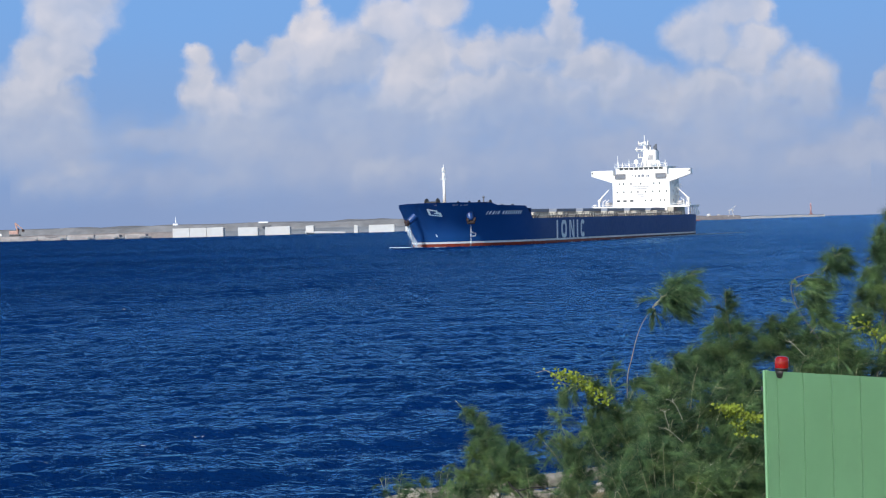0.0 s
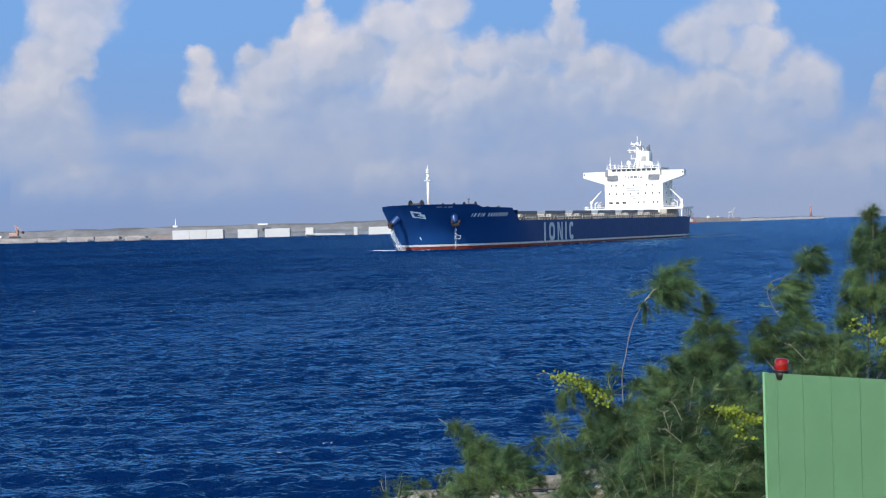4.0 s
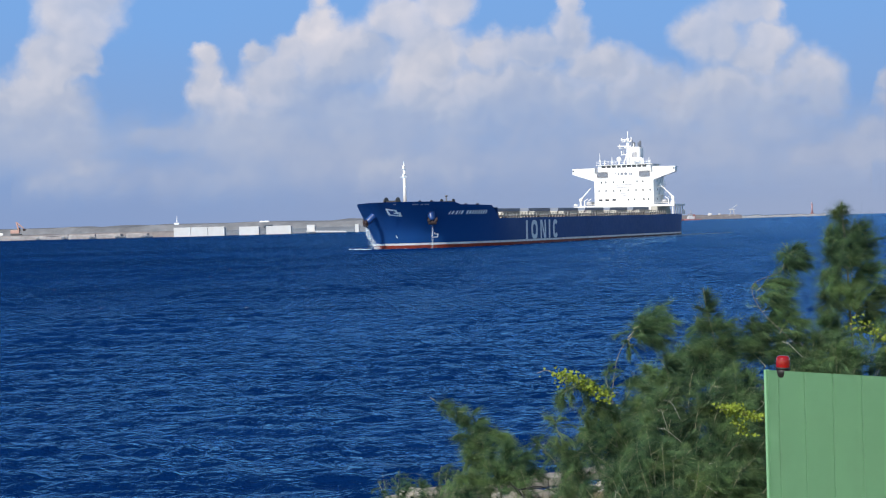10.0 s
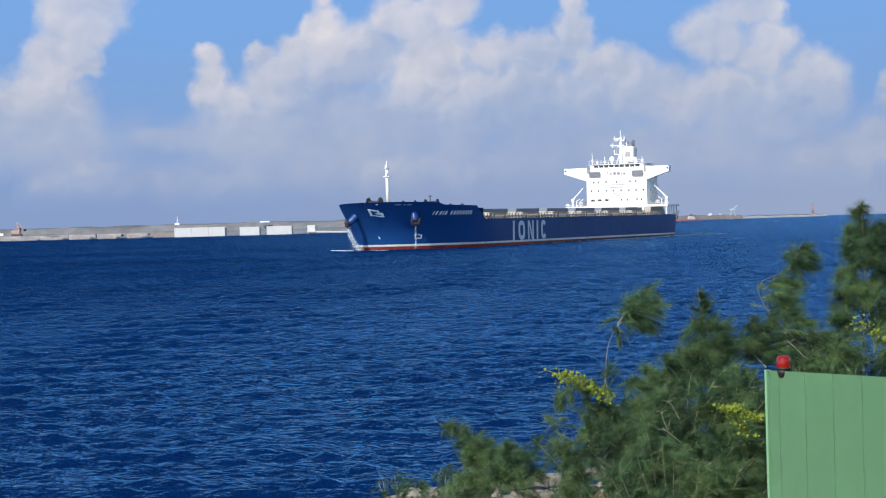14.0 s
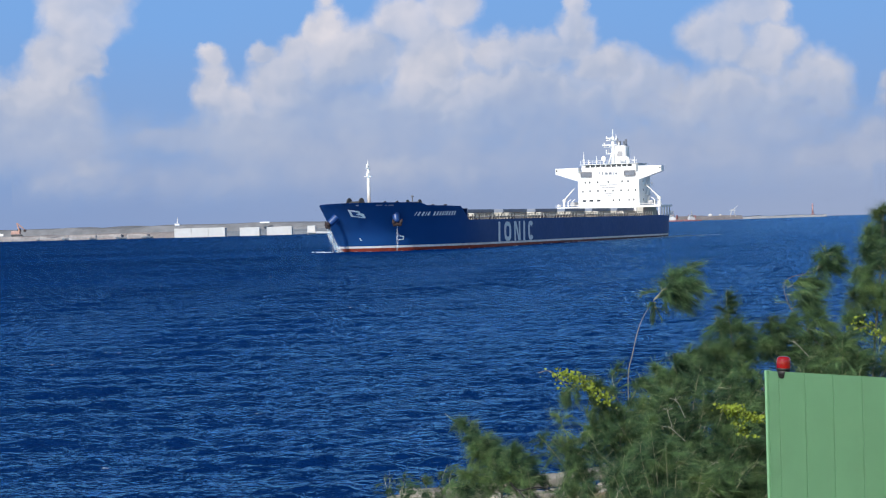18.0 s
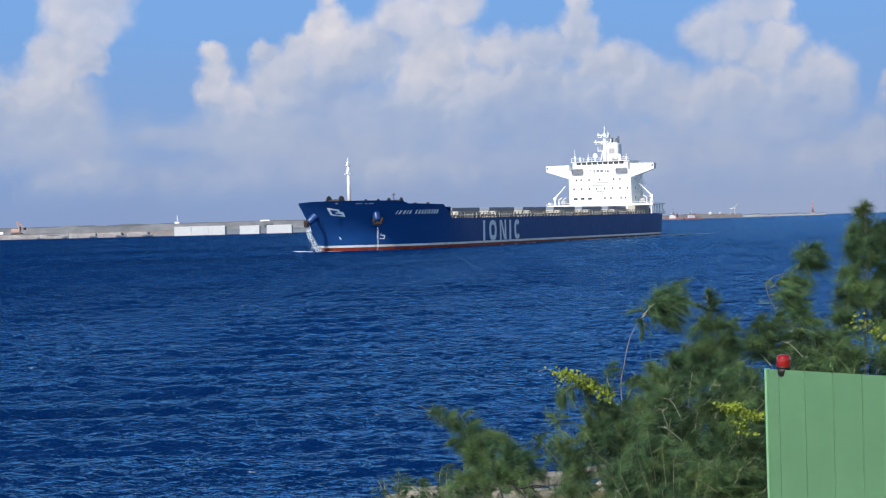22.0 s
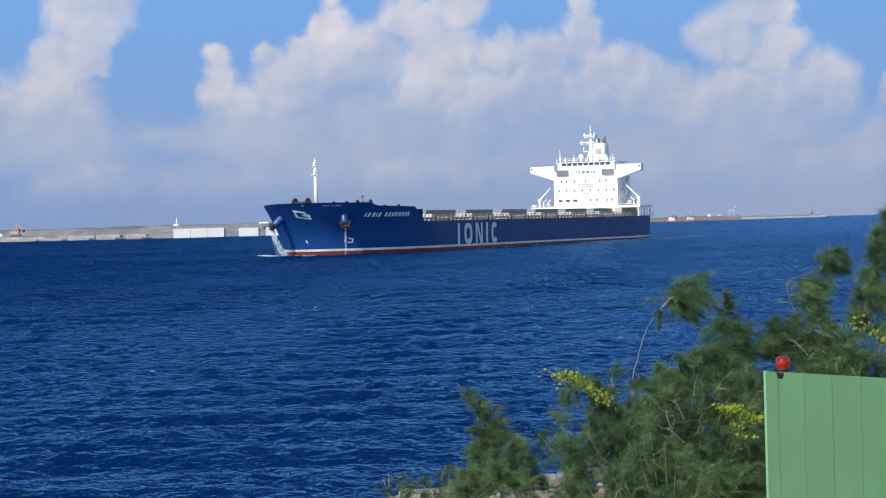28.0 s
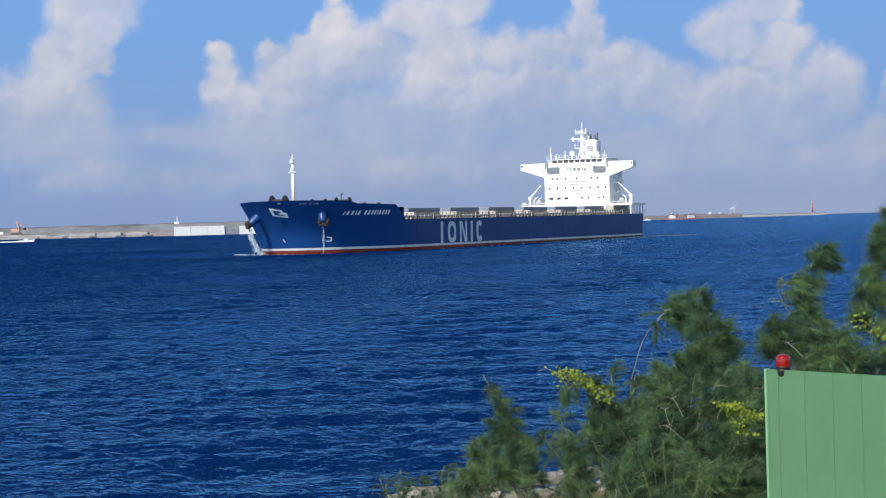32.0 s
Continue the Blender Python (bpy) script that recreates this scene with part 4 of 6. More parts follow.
for z, w in ((24.4, 3.4), (26.4, 4.6), (28.4, 3.0)):
    box(bm, 24, -0.6, z, 0.9, w, 0.22)
    for s in (-1, 1):
        tube(bm, (24, -0.6 + s * w / 2, z), (24, -0.6 + s * w / 2, z + 1.3), 0.11, n=6)
for s in (-1, 1):
    tube(bm, (24, -0.2 + s * 1.5, 21.3), (24, -0.2 + s * 0.2, 25.5), 0.18, n=6)
rm = part("radar_mast", bm, M_WHITE, ship, "white radar mast with cross arms", True)
for z, w, a in ((27.0, 4.2, 25), (29.0, 2.8, -35)):
    bm = bmesh.new()
    box(bm, 24.8, -1.1, z, 0.35, w, 0.35, 0.05, Matrix.Rotation(radians(a), 4, "Z"))
    tube(bm, (24.8, -0.9, z - 0.5), (24.8, -0.9, z), 0.25, n=8)
    part("radar_scanner", bm, M_WHITE, rm)
for x, y, z, r in ((26, -2.6, 23.0, 0.75), (25, 4.2, 22.8, 0.6)):
    bm = bmesh.new()
    ball(bm, x, y, z, r, r, r * 1.1, 14, 10)
    tube(bm, (x, y, 21.3), (x, y, z - r * 0.7), 0.22, n=8)
    part("radome", bm, M_WHITE, wheel, "", True)
for x, y, h in ((29.5, -7.7, 25.0), (29.5, 7.7, 23.3), (20, -6.5, 24.0), (28, -6.6, 22.9), (28, 5.6, 23.2)):
    bm = bmesh.new()
    tube(bm, (x, y, 21.2), (x, y, h), 0.16, 0.07, 6)
    box(bm, x, y, 21.2 + (h - 21.2) * 0.4, 0.5, 0.5, 0.4, 0.04)
    part("aerial", bm, M_WHITE, wheel)
for k, (y, z, h) in enumerate(((-2.0, 28.5, 1.3), (1.5, 26.5, 1.5), (-2.6, 26.5, 1.6), (0.8, 28.5, 1.6), (-1.6, 24.5, 1.4))):
    bm = bmesh.new()
    tube(bm, (24, y, z), (24, y, z + h), 0.10, 0.05, 6)
    ball(bm, 24, y, z + 0.25, 0.28, 0.28, 0.32, 8, 6)
    part("mast_lantern", bm, M_WHITE if k % 2 else M_PANEL, rm)
# provision cranes beside the house
for s in (1, -1):
    bm = bmesh.new()
    tube(bm, (28, s * 14.6, 8.8), (28, s * 14.6, 11.0), 0.32, 0.28, 12)
    crane = part("deck_crane", bm, M_WHITE, ship, "white provision crane with its jib raised", True)
    bm = bmesh.new()
    tip = Vector((28, s * 10.6, 14.9)) if s > 0 else Vector((28, s * 11.3, 14.4))
    foot = Vector((28, s * 14.7, 10.9))
    tube(bm, foot, tip, 0.22, 0.13, 8)
    part("jib", bm, M_WHITE, crane)
    bm = bmesh.new()
    tube(bm, foot + Vector((0, 0, -1.2)), foot.lerp(tip, 0.45), 0.12, 0.10, 6)
    part("luffing_ram", bm, M_PANEL, crane)
    bm = bmesh.new()
    box(bm, 28, s * 14.5, 10.9, 0.9, 0.9, 0.8, 0.1)
    part("slewing_head", bm, M_WHITE, crane)
    # covered rescue boat low on its chocks, with two short davits
    bm = bmesh.new()
    box(bm, 26.5, s * 11.9, 9.75, 4.4, 1.7, 1.25, 0.45)
    part("rescue_boat", bm, M_PANEL, ship, "grey covered rescue boat")
    for x in (24.6, 28.6):
        bm = bmesh.new()
        tube(bm, (x, s * 13.2, 8.8), (x, s * 13.2, 10.5), 0.14, n=8)
        tube(bm, (x, s * 13.2, 10.5), (x, s * 12.2, 11.2), 0.11, n=8)
        part("boat_davit", bm, M_WHITE, ship, "white boat davit")
    # bulwark locker and liferaft canisters at the deck edge
    for x in (30.2, 31.2):
        bm = bmesh.new()
        tube(bm, (x - 0.4, s * 15.3, 9.4), (x + 0.4, s * 15.3, 9.4), 0.36, n=12)
        part("liferaft", bm, M_WHITE, ship, "white liferaft canister")
# accommodation ladder stowed below the boat deck
bm = bmesh.new()
box(bm, 31.9, 7.3, 7.75, 0.5, 2.6, 1.0, 0.06)
part("ladder_housing", bm, M_WHITE, ship)
for y in (-8.4, -4.2, 0.4, 4.6):
    bm = bmesh.new()
    box(bm, 31.85, y, 7.0, 0.12, 0.8, 2.0, 0.05)
    part("house_door", bm, M_ORANGE, ship, "pale orange deckhouse door")
for x in (19, 22, 25, 28, 31.4):
    bm = bmesh.new()
    tube(bm, (x, 15.2, 5.7), (x, 15.2, 8.6), 0.2, n=8)
    part("deck_pillar", bm, M_WHITE, ship)
# stern rail, mooring gear and ensign staff
bm = bmesh.new()
for z in (6.4, 7.0):
    box(bm, 8, 13.0, z, 14, 0.06, 0.06, 0, Matrix.Rotation(radians(17), 4, "Z"))
    box(bm, 0.6, 0, z, 0.06, 20, 0.06)
for j in range(8):
    box(bm, 1.5 + 1.9 * j, 11.0 + 0.57 * j, 6.4, 0.08, 0.08, 1.3)
part("stern_rail", bm, M_WHITE, ship)
bm = bmesh.new()
tube(bm, (1.0, 3, 5.8), (-0.5, 3, 11.5), 0.12, 0.06, 6)
part("ensign_staff", bm, M_WHITE, ship)
bm = bmesh.new()
tube(bm, (6, 4, 6.6), (6, 8, 6.6), 0.9, n=14)
winch = part("mooring_winch", bm, M_DARK, ship)
share(winch, pose(3, -12, 0), ship)


def freeboard():
    """The ship floats bow-deep: everything above the painted line stands higher, the more so forward."""
    lift = lambda x: 0.5 + 0.30 * x / 220
    done = set()
    for ob in ship.children_recursive:
        if ob.data.name in done:
            continue
        if ob.matrix_basis.translation.length > 1:
            p = ob.matrix_basis.translation
            ob.location.z += lift(p.x) * min(max((p.z - 1.2) / 1.8, 0), 1)
            continue
        done.add(ob.data.name)
        for v in ob.data.vertices:
            v.co.z += lift(v.co.x) * min(max((v.co.z - 1.2) / 1.8, 0), 1)


freeboard()


# ---- water thrown up by the ship: rigid pieces that travel with it ----
def splash(bm, g, p, r, flat=0.3):
    m = Matrix.Translation(p) @ Matrix.Rotation(g.uniform(0, 6.28), 4, "Z") @ Matrix.Diagonal((r, r * g.uniform(0.5, 1), r * flat, 1))
    bmesh.ops.create_icosphere(bm, subdivisions=1, radius=1, matrix=m)


def foam_along():
    g = random.Random(3)
    root = thing("bow_foam", "thin white foam along the moving hull's waterline", "foam")
    bm = bmesh.new()
    for k in range(90):
        a = g.random() ** 0.7
        fr = 1 - a * 0.6
        x = 202.4 + 22 * math.sin(fr * math.pi / 2)
        side = g.choice((1, -1, -1, -1))
        y = half_width(min(x, 223.9), 0) * side
        splash(bm, g, (x + g.uniform(0, 1.0), y + side * g.uniform(0, 1.0), 0.0), g.uniform(0.1, 0.4 if side < 0 else 0.2), 0.25)
    for k in range(60):
        d = g.random() ** 1.6
        splash(bm, g, (221 - 12 * d + g.uniform(-1, 1), -9 - 8 * d + g.uniform(-1, 1), 0.08), g.uniform(0.12, 0.4))
    part("bow_splash", bm, M_BOWFOAM, root)["kind"] = "stuff"
    bm = bmesh.new()
    for k in range(70):
        x = g.uniform(5, 200)
        splash(bm, g, (x, half_width(x, 0) + g.uniform(0.1, 1.4), 0.06), g.uniform(0.1, 0.38), 0.2)
    part("side_splash", bm, M_SPRAY, root)["kind"] = "stuff"
    return root


def wake():
    """Churned strip of pale water beside and behind the ship."""
    g = random.Random(6)
    root = thing("ship_wake", "streaks of pale churned water along the ship's quarter", "foam")
    bm = bmesh.new()
    for k in range(420):
        x = 120 - 118 * g.random()
        spread = 16.5
        y = spread + g.uniform(0, 1) ** 2 * (4 + (120 - x) * 0.06)
        splash(bm, g, (x, y, 0.03), g.uniform(0.4, 1.5), 0.04)
    part("wake_foam", bm, M_WAKE, root)["kind"] = "stuff"
    return root


def anchor_wash():
    """Wash water falling from the hawse pipes."""
    g = random.Random(9)
    root = thing("anchor_wash_water", "white wash water falling from the hawse pipes", "water jet")
    for b, side in hawses:
        x, y, spread = b.x - 0.1, b.y, (0.3 if side > 0 else 0.9)
        rng = np.random.RandomState(7)
        n = 520 if side < 0 else 60
        t = rng.rand(n)
        p = np.stack([x - 0.3 * t + rng.normal(0, 1, n) * 0.30 * spread * (0.5 + t), y + (2.3 if side < 0 else -0.3) * t * t + rng.normal(0, 1, n) * 0.36 * spread * (0.5 + t), b.z * (1 - t) + 0.3], 1)
        L = rng.uniform(0.3, 0.9, n)
        wide = rng.uniform(0.03, 0.07, n)
        rows = []
        for f in (0.0, 0.5, 1.0):
            c = p - np.array([0, 0, 1.0]) * (L * f)[:, None]
            c[:, 2] = np.maximum(c[:, 2], 0.0)
            off = np.array([0.3, 0.95, 0]) * (wide * (1 - abs(f - 0.4)))[:, None]
            rows.append(np.stack([c - off, c + off], 1))
        v, q = strips(np.stack(rows, 1))
        mesh_quads("falling_stream", v, q, M_WASH, root)["kind"] = "stuff"
    return root


ship_foam, ship_wake, ship_wash = foam_along(), wake(), anchor_wash()


# ---- far shore: unfinished breakwater of caissons, spoil bank, beacons, tugs ----
def caisson(x0, x1, y, top, label):
    root = thing("caisson", label, "breakwater block", "concrete caissons of the breakwater")
    n = max(1, round((x1 - x0) / 15))
    w = (x1 - x0) / n
    for k in range(n):
        bm = bmesh.new()
        box(bm, x0 + w * (k + 0.5), y + 8, top / 2 - 1.5, w - 0.25, 16, top + 3, 0.15)
        part("cell", bm, M_CONC, root)
        bm = bmesh.new()
        box(bm, x0 + w * (k + 0.5), y + 1.2, top + 0.35, w - 0.3, 2.2, 0.7, 0.1)
        part("parapet", bm, M_CONC, root)
    return root


caisson(-238, -193, 1960, 6.9, "long pale concrete caisson standing in the water")
caisson(-178, -160.5, 1935, 6.2, "short pale concrete caisson standing in the water")
caisson(-154, -132, 1930, 6.2, "pale concrete caisson standing in the water")
caisson(-117, -110, 1905, 6.2, "narrow pale concrete caisson with a slipped slab")
caisson(-75, -71.5, 1890, 5.6, "narrow pale concrete pier head")
caisson(-62, -40, 1880, 5.2, "pale concrete caisson standing in the water")
caisson(-31, -10, 1875, 5.2, "pale concrete caisson standing in the water")
bm = bmesh.new()
box(bm, -100, 1903, 0.8, 34, 8, 1.2, 0.1, Matrix.Rotation(radians(2.0), 4, "Y"))
tagged(part("concrete_apron", bm, M_CONC), "low pale concrete apron awash beside the caissons", "breakwater block")


def bank(name, x0, x1, y0, y1, top, material, label, depth=60, seed=1, step=14):
    """A low uneven embankment from (x0, y0) to (x1, y1)."""
    n = int(abs(x1 - x0) / step) + 2
    verts, faces = [], []
    rows = ((0, -1.5), (5, 0.55), (11, 0.95), (depth * 0.6, 1.05), (depth, 0.9), (depth + 6, -0.5))
    for i in range(n + 1):
        f = i / n
        for dy, k in rows:
            w = 0.85 + (0.12 if top > 8 else 0.30) * noise.noise((f * n * 0.45, dy * 0.05, seed * 5.0)) + 0.16 * noise.noise((f * n * 1.3, dy * 0.05, seed * 9.0))
            verts.append((x0 + (x1 - x0) * f, y0 + (y1 - y0) * f + dy, top * k * w if k > 0 else k))
    r = len(rows)
    for i in range(n):
        for j in range(r - 1):
            faces.append((i * r + j, (i + 1) * r + j, (i + 1) * r + j + 1, i * r + j + 1))
    return tagged(raw(name, verts, faces, material), label, "embankment", kind="structure")


bank("spoil_bank", -1100, -236, 3300, 2010, 5.4, M_SAND, "sandy rubble bank of the harbour works", 80, 1)
bank("quay_bank", -240, 120, 2010, 1960, 5.0, M_CONC_SHADE, "unfinished breakwater core behind the caissons, hazy shade in its colour", 30, 2)
bank("far_scrub", -600, 200, 2700, 2500, 15.0, M_HAZED_HILL, "low scrub-covered spit behind the breakwater", 300, 3, 22)
g = random.Random(12)
for k in range(7):
    # heaps at even steps along the foot of the bank, each ending in armour stone coloured dark for its wedge of shade
    r = -0.1317 - 0.0118 * k
    f = (-r * 2010 - 236) / (864 + r * 1290)
    x, y = -236 - 864 * f, 2010 + 1290 * f
    wide = 20 + 3 * k
    root = thing("rubble_groyne", "flat-topped heap of pale rubble with a shade-dark stone toe", "embankment", "rubble heaps along the bank", at=pose(x, y - 16, 0))
    bm = bmesh.new()
    box(bm, -wide / 2, 0, 1.3, wide, 16, 5.0, 1.2)
    bmesh.ops.subdivide_edges(bm, edges=bm.edges[:], cuts=1)
    for v in bm.verts:
        v.co += noise.noise_vector(v.co * 0.13 + Vector((k * 7, 0, 0))) * Vector((1.6, 1.6, 0.7)).length * 0.5
    part("mound", bm, M_RUBBLE, root)
    for j in range(9):
        bm = rock_mesh(40 + (k * 3 + j) % 9)
        ob = part("armour_stone", bm, M_CONC_SHADE, root)
        q = g.uniform(1.0, 1.9)
        ob.matrix_basis = pose(-5 + 1.05 * j + g.uniform(-0.5, 0.5), -8.2 + g.uniform(-0.8, 0.8), 0.3 + g.uniform(-0.3, 0.8) * (1 - j / 9), 0, 0, g.uniform(0, 360)) @ Matrix.Diagonal((q * 1.3, q, q, 1))


def excavator(x, y, z, s):
    root = thing("excavator", "orange-red long-arm excavator working on the bank", "excavator", at=pose(x, y, z) @ Matrix.Diagonal((s, s, s, 1)))
    for side in (-1, 1):
        bm = bmesh.new()
        box(bm, 0, side * 1.2, 0.45, 4.2, 0.6, 0.9, 0.2)
        part("track", bm, M_DARK, root)
    bm = bmesh.new()
    box(bm, -0.4, 0, 1.7, 3.6, 2.7, 1.4, 0.2)
    part("body", bm, M_ORANGE, root)
    bm = bmesh.new()
    box(bm, 0.9, 0.8, 2.7, 1.3, 1.0, 1.4, 0.12)
    part("cab", bm, M_PANE, root)
    bm = bmesh.new()
    tube(bm, (1.2, -0.3, 2.0), (0.2, -0.3, 5.6), 0.38, 0.30, 8)
    part("boom", bm, M_ORANGE, root)
    bm = bmesh.new()
    tube(bm, (0.2, -0.3, 5.6), (3.2, -0.3, 3.0), 0.28, 0.2, 8)
    part("arm", bm, M_ORANGE, root)
    bm = bmesh.new()
    box(bm, 3.4, -0.3, 2.5, 1.0, 1.2, 1.0, 0.2)
    part("bucket", bm, M_RUST, root)


excavator(-454, 2360, 4.2, 2.6)
root = thing("works_barge", "white site huts beside the excavator", "hut", at=pose(-478, 2390, 5.2))
for k in range(3):
    bm = bmesh.new()
    box(bm, -9 * k, 0, 1.2, 7.5, 3, 2.6, 0.15)
    part("hut", bm, M_WHITE, root)


def beacon(name, x, y, z, h, r, material, label):
    root = thing(name, label, "lighthouse", at=pose(x, y, z))
    bm = bmesh.new()
    tube(bm, (0, 0, -3), (0, 0, h * 0.14), r * 2.0, r * 1.9, 14)
    part("base", bm, material, root)
    bm = bmesh.new()
    tube(bm, (0, 0, h * 0.14), (0, 0, h * 0.78), r, r * 0.7, 14)
    part("tower", bm, material, root, "", True)
    bm = bmesh.new()
    tube(bm, (0, 0, h * 0.78), (0, 0, h * 0.81), r * 1.25, r * 1.25, 14)
    part("gallery", bm, material, root)
    bm = bmesh.new()
    tube(bm, (0, 0, h * 0.81), (0, 0, h * 0.92), r * 0.55, r * 0.55, 10)
    tube(bm, (0, 0, h * 0.92), (0, 0, h), r * 0.65, 0.1, 10)
    part("lantern", bm, material, root)


beacon("red_lighthouse", 632.8, 3800, 2.0, 21.5, 1.75, M_REDPAINT, "red harbour lighthouse at the end of the breakwater")
root = thing("signal_station", "small white signal station with a mast on the spit", "building", at=pose(-312, 2600, 12.5))
bm = bmesh.new()
box(bm, 0, 0, 0.7, 5.5, 4, 2.2, 0.3)
part("building", bm, M_WHITE, root)
bm = bmesh.new()
tube(bm, (0.5, 0, 2.5), (0.5, 0, 9.5), 0.6, 0.2, 8)
part("mast", bm, M_WHITE, root)
bm = bmesh.new()
box(bm, -209, 2600, 12.9, 11, 5, 1.6, 0.3)
tagged(part("white_shed", bm, M_WHITE), "low white shed on the spit", "building")

bank("far_breakwater", 440, 660, 3500, 3815, 3.8, M_MOLE, "long low breakwater out to the red lighthouse", 14, 5, 10)
bank("far_land", 60, 462, 3150, 3420, 6.6, M_SAND, "low sandy point beyond the tugs", 120, 6, 16)
root = thing("storage_dome", "two pale storage domes on the far point", "tank", at=pose(414, 3420, 6.0))
for x, r in ((-2, 3.6), (13, 2.4)):
    bm = bmesh.new()
    ball(bm, x, 0, 0.5, r, r, r * 0.75, 16, 8)
    part("dome", bm, M_FARWHITE, root, "", True)
# the crane takes the mole's grey, which puts haze into its colour
root = thing("harbour_crane", "pale lattice harbour crane on the far point", "crane", at=pose(436, 3340, 4.0))
bm = bmesh.new()
for s in (-1, 1):
    tube(bm, (s * 4, 0, 0), (s * 1.2, 0, 11), 0.5, n=6)
box(bm, 0, 0, 9.5, 9, 2, 1.0)
part("portal", bm, M_MOLE, root)
bm = bmesh.new()
tube(bm, (0, 0, 10), (7.5, 0, 16), 0.4, n=6)
part("jib", bm, M_MOLE, root)


def tug(x, y, turn, length, label):
    root = thing("tugboat", label, "tug", "tugs off the far point", at=pose(x, y, SEA_LEVEL, 0, 0, turn))
    k = length / 34
    bm = bmesh.new()
    out = [(-16, 4.6), (-15, 5.2), (4, 5.4), (11, 4.2), (15.5, 1.6), (17, 0)]
    ring = [(a, b) for a, b in out] + [(a, -b) for a, b in reversed(out[:-1])]
    lo = [bm.verts.new((a * k * 0.97, b * k * 0.92, -1)) for a, b in ring]
    hi = [bm.verts.new((a * k, b * k, (1.9 + max(a, 0) * 0.07) * k)) for a, b in ring]
    c = len(ring)
    for i in range(c):
        bm.faces.new((lo[i], lo[(i + 1) % c], hi[(i + 1) % c], hi[i]))
    bm.faces.new(hi)
    bmesh.ops.recalc_face_normals(bm, faces=bm.faces[:])
    part("hull", bm, M_TUGRED, root, "haze-dulled red hull")
    bm = bmesh.new()
    box(bm, 3 * k, 0, 4.6 * k, 12 * k, 7.4 * k, 4.6 * k, 0.2)
    part("deckhouse", bm, M_FARWHITE, root)
    bm = bmesh.new()
    box(bm, 4.5 * k, 0, 9.0 * k, 6.5 * k, 6.2 * k, 4.2 * k, 0.3)
    wheelhouse = part("wheelhouse", bm, M_FARWHITE, root)
    bm = bmesh.new()
    box(bm, 4.5 * k, 0, 9.5 * k, 6.6 * k, 6.3 * k, 1.5 * k, 0.1)
    part("window_band", bm, M_PANE, wheelhouse)
    bm = bmesh.new()
    box(bm, 4.5 * k, 0, 11.3 * k, 7.4 * k, 7.0 * k, 0.5 * k, 0.1)
    part("wheelhouse_roof", bm, M_TUGRED, wheelhouse)
    for s in (-1, 1):
        bm = bmesh.new()
        tube(bm, (-4 * k, s * 2 * k, 4 * k), (-4 * k, s * 2 * k, 10.5 * k), 1.0 * k, n=10)
        part("funnel", bm, M_TUGRED, root)
    bm = bmesh.new()
    tube(bm, (2.5 * k, 0, 11 * k), (2.5 * k, 0, 18.5 * k), 0.55 * k, n=6)
    box(bm, 2.5 * k, 0, 14.5 * k, 0.4 * k, 3.4 * k, 0.4 * k)
    mast_part = part("mast", bm, M_FARWHITE, root)
    for z in (12.8, 16.4):
        bm = bmesh.new()
        tube(bm, (2.5 * k, 0, z * k), (2.5 * k, 0, (z + 1.3) * k), 0.62 * k, n=6)
        part("mast_band", bm, M_DARK, mast_part)


tug(333, 2960, 200, 25, "red-hulled harbour tug with a white wheelhouse")
tug(312, 2990, 158, 27, "red-hulled harbour tug with a tall white mast")


def launch(name, label, wake=True):
    root = thing(name, label, "boat")
    bm = bmesh.new()
    ring = [(-5, 1.6), (1, 1.7), (4, 1.0), (6, 0)]
    ring = ring + [(a, -b) for a, b in reversed(ring[:-1])]
    lo = [bm.verts.new((a * 0.9, b * 0.6, -0.2)) for a, b in ring]
    hi = [bm.verts.new((a, b, 1.1 + max(a, 0) * 0.10)) for a, b in ring]
    c = len(ring)
    for i in range(c):
        bm.faces.new((lo[i], lo[(i + 1) % c], hi[(i + 1) % c], hi[i]))
    bm.faces.new(hi)
    bmesh.ops.recalc_face_normals(bm, faces=bm.faces[:])
    part("hull", bm, M_WHITE, root)
    bm = bmesh.new()
    box(bm, 0.2, 0, 1.9, 3.2, 2.4, 1.6, 0.3)
    part("cabin", bm, M_WHITE, root)
    bm = bmesh.new()
    box(bm, 0.3, 0, 2.1, 3.3, 2.45, 0.6, 0.05)
    part("window_band", bm, M_PANE, root)
    if not wake:
        return root
    g = random.Random(2)
    bm = bmesh.new()
    for k in range(170):
        d = g.random()
        splash(bm, g, (5 - 42 * d, g.uniform(-1, 1) * (1.3 + 2.2 * d), 0.2), g.uniform(0.4, 1.2), 0.55)
    part("wake", bm, M_SPRAY, root, "white wake")["kind"] = "stuff"
    return root


boat = launch("speedboat", "small white motor boat running fast ahead of its wake")
pilot = launch("pilot_boat", "small white launch lying off the far point", False)
pilot.matrix_basis = pose(272, 2960, SEA_LEVEL, 0, 0, 12)
# ---- shrubs on the bank ----
WIND = Vector((0.92, 0.25, 0.0))


def needles(starts, ways, lengths, rng, width=0.0042, droop=0.22, blow=0.35):
    """Thin wind-blown blades as narrow two-piece ribbons."""
    n = len(starts)
    w = np.asarray(WIND)
    up = np.array([0, 0, 1.0])
    side = np.cross(ways, rng.normal(size=(n, 3)))
    side /= np.linalg.norm(side, axis=1, keepdims=True) + 1e-9
    rows = []
    for t in (0.0, 0.5, 1.0):
        c = starts + ways * (lengths * t)[:, None] + (w * blow - up * droop) * (lengths * t * t)[:, None]
        half = side * (width * (1.0 - 0.8 * t) / 2)
        rows.append(np.stack([c - half, c + half], 1))
    return np.stack(rows, 1)


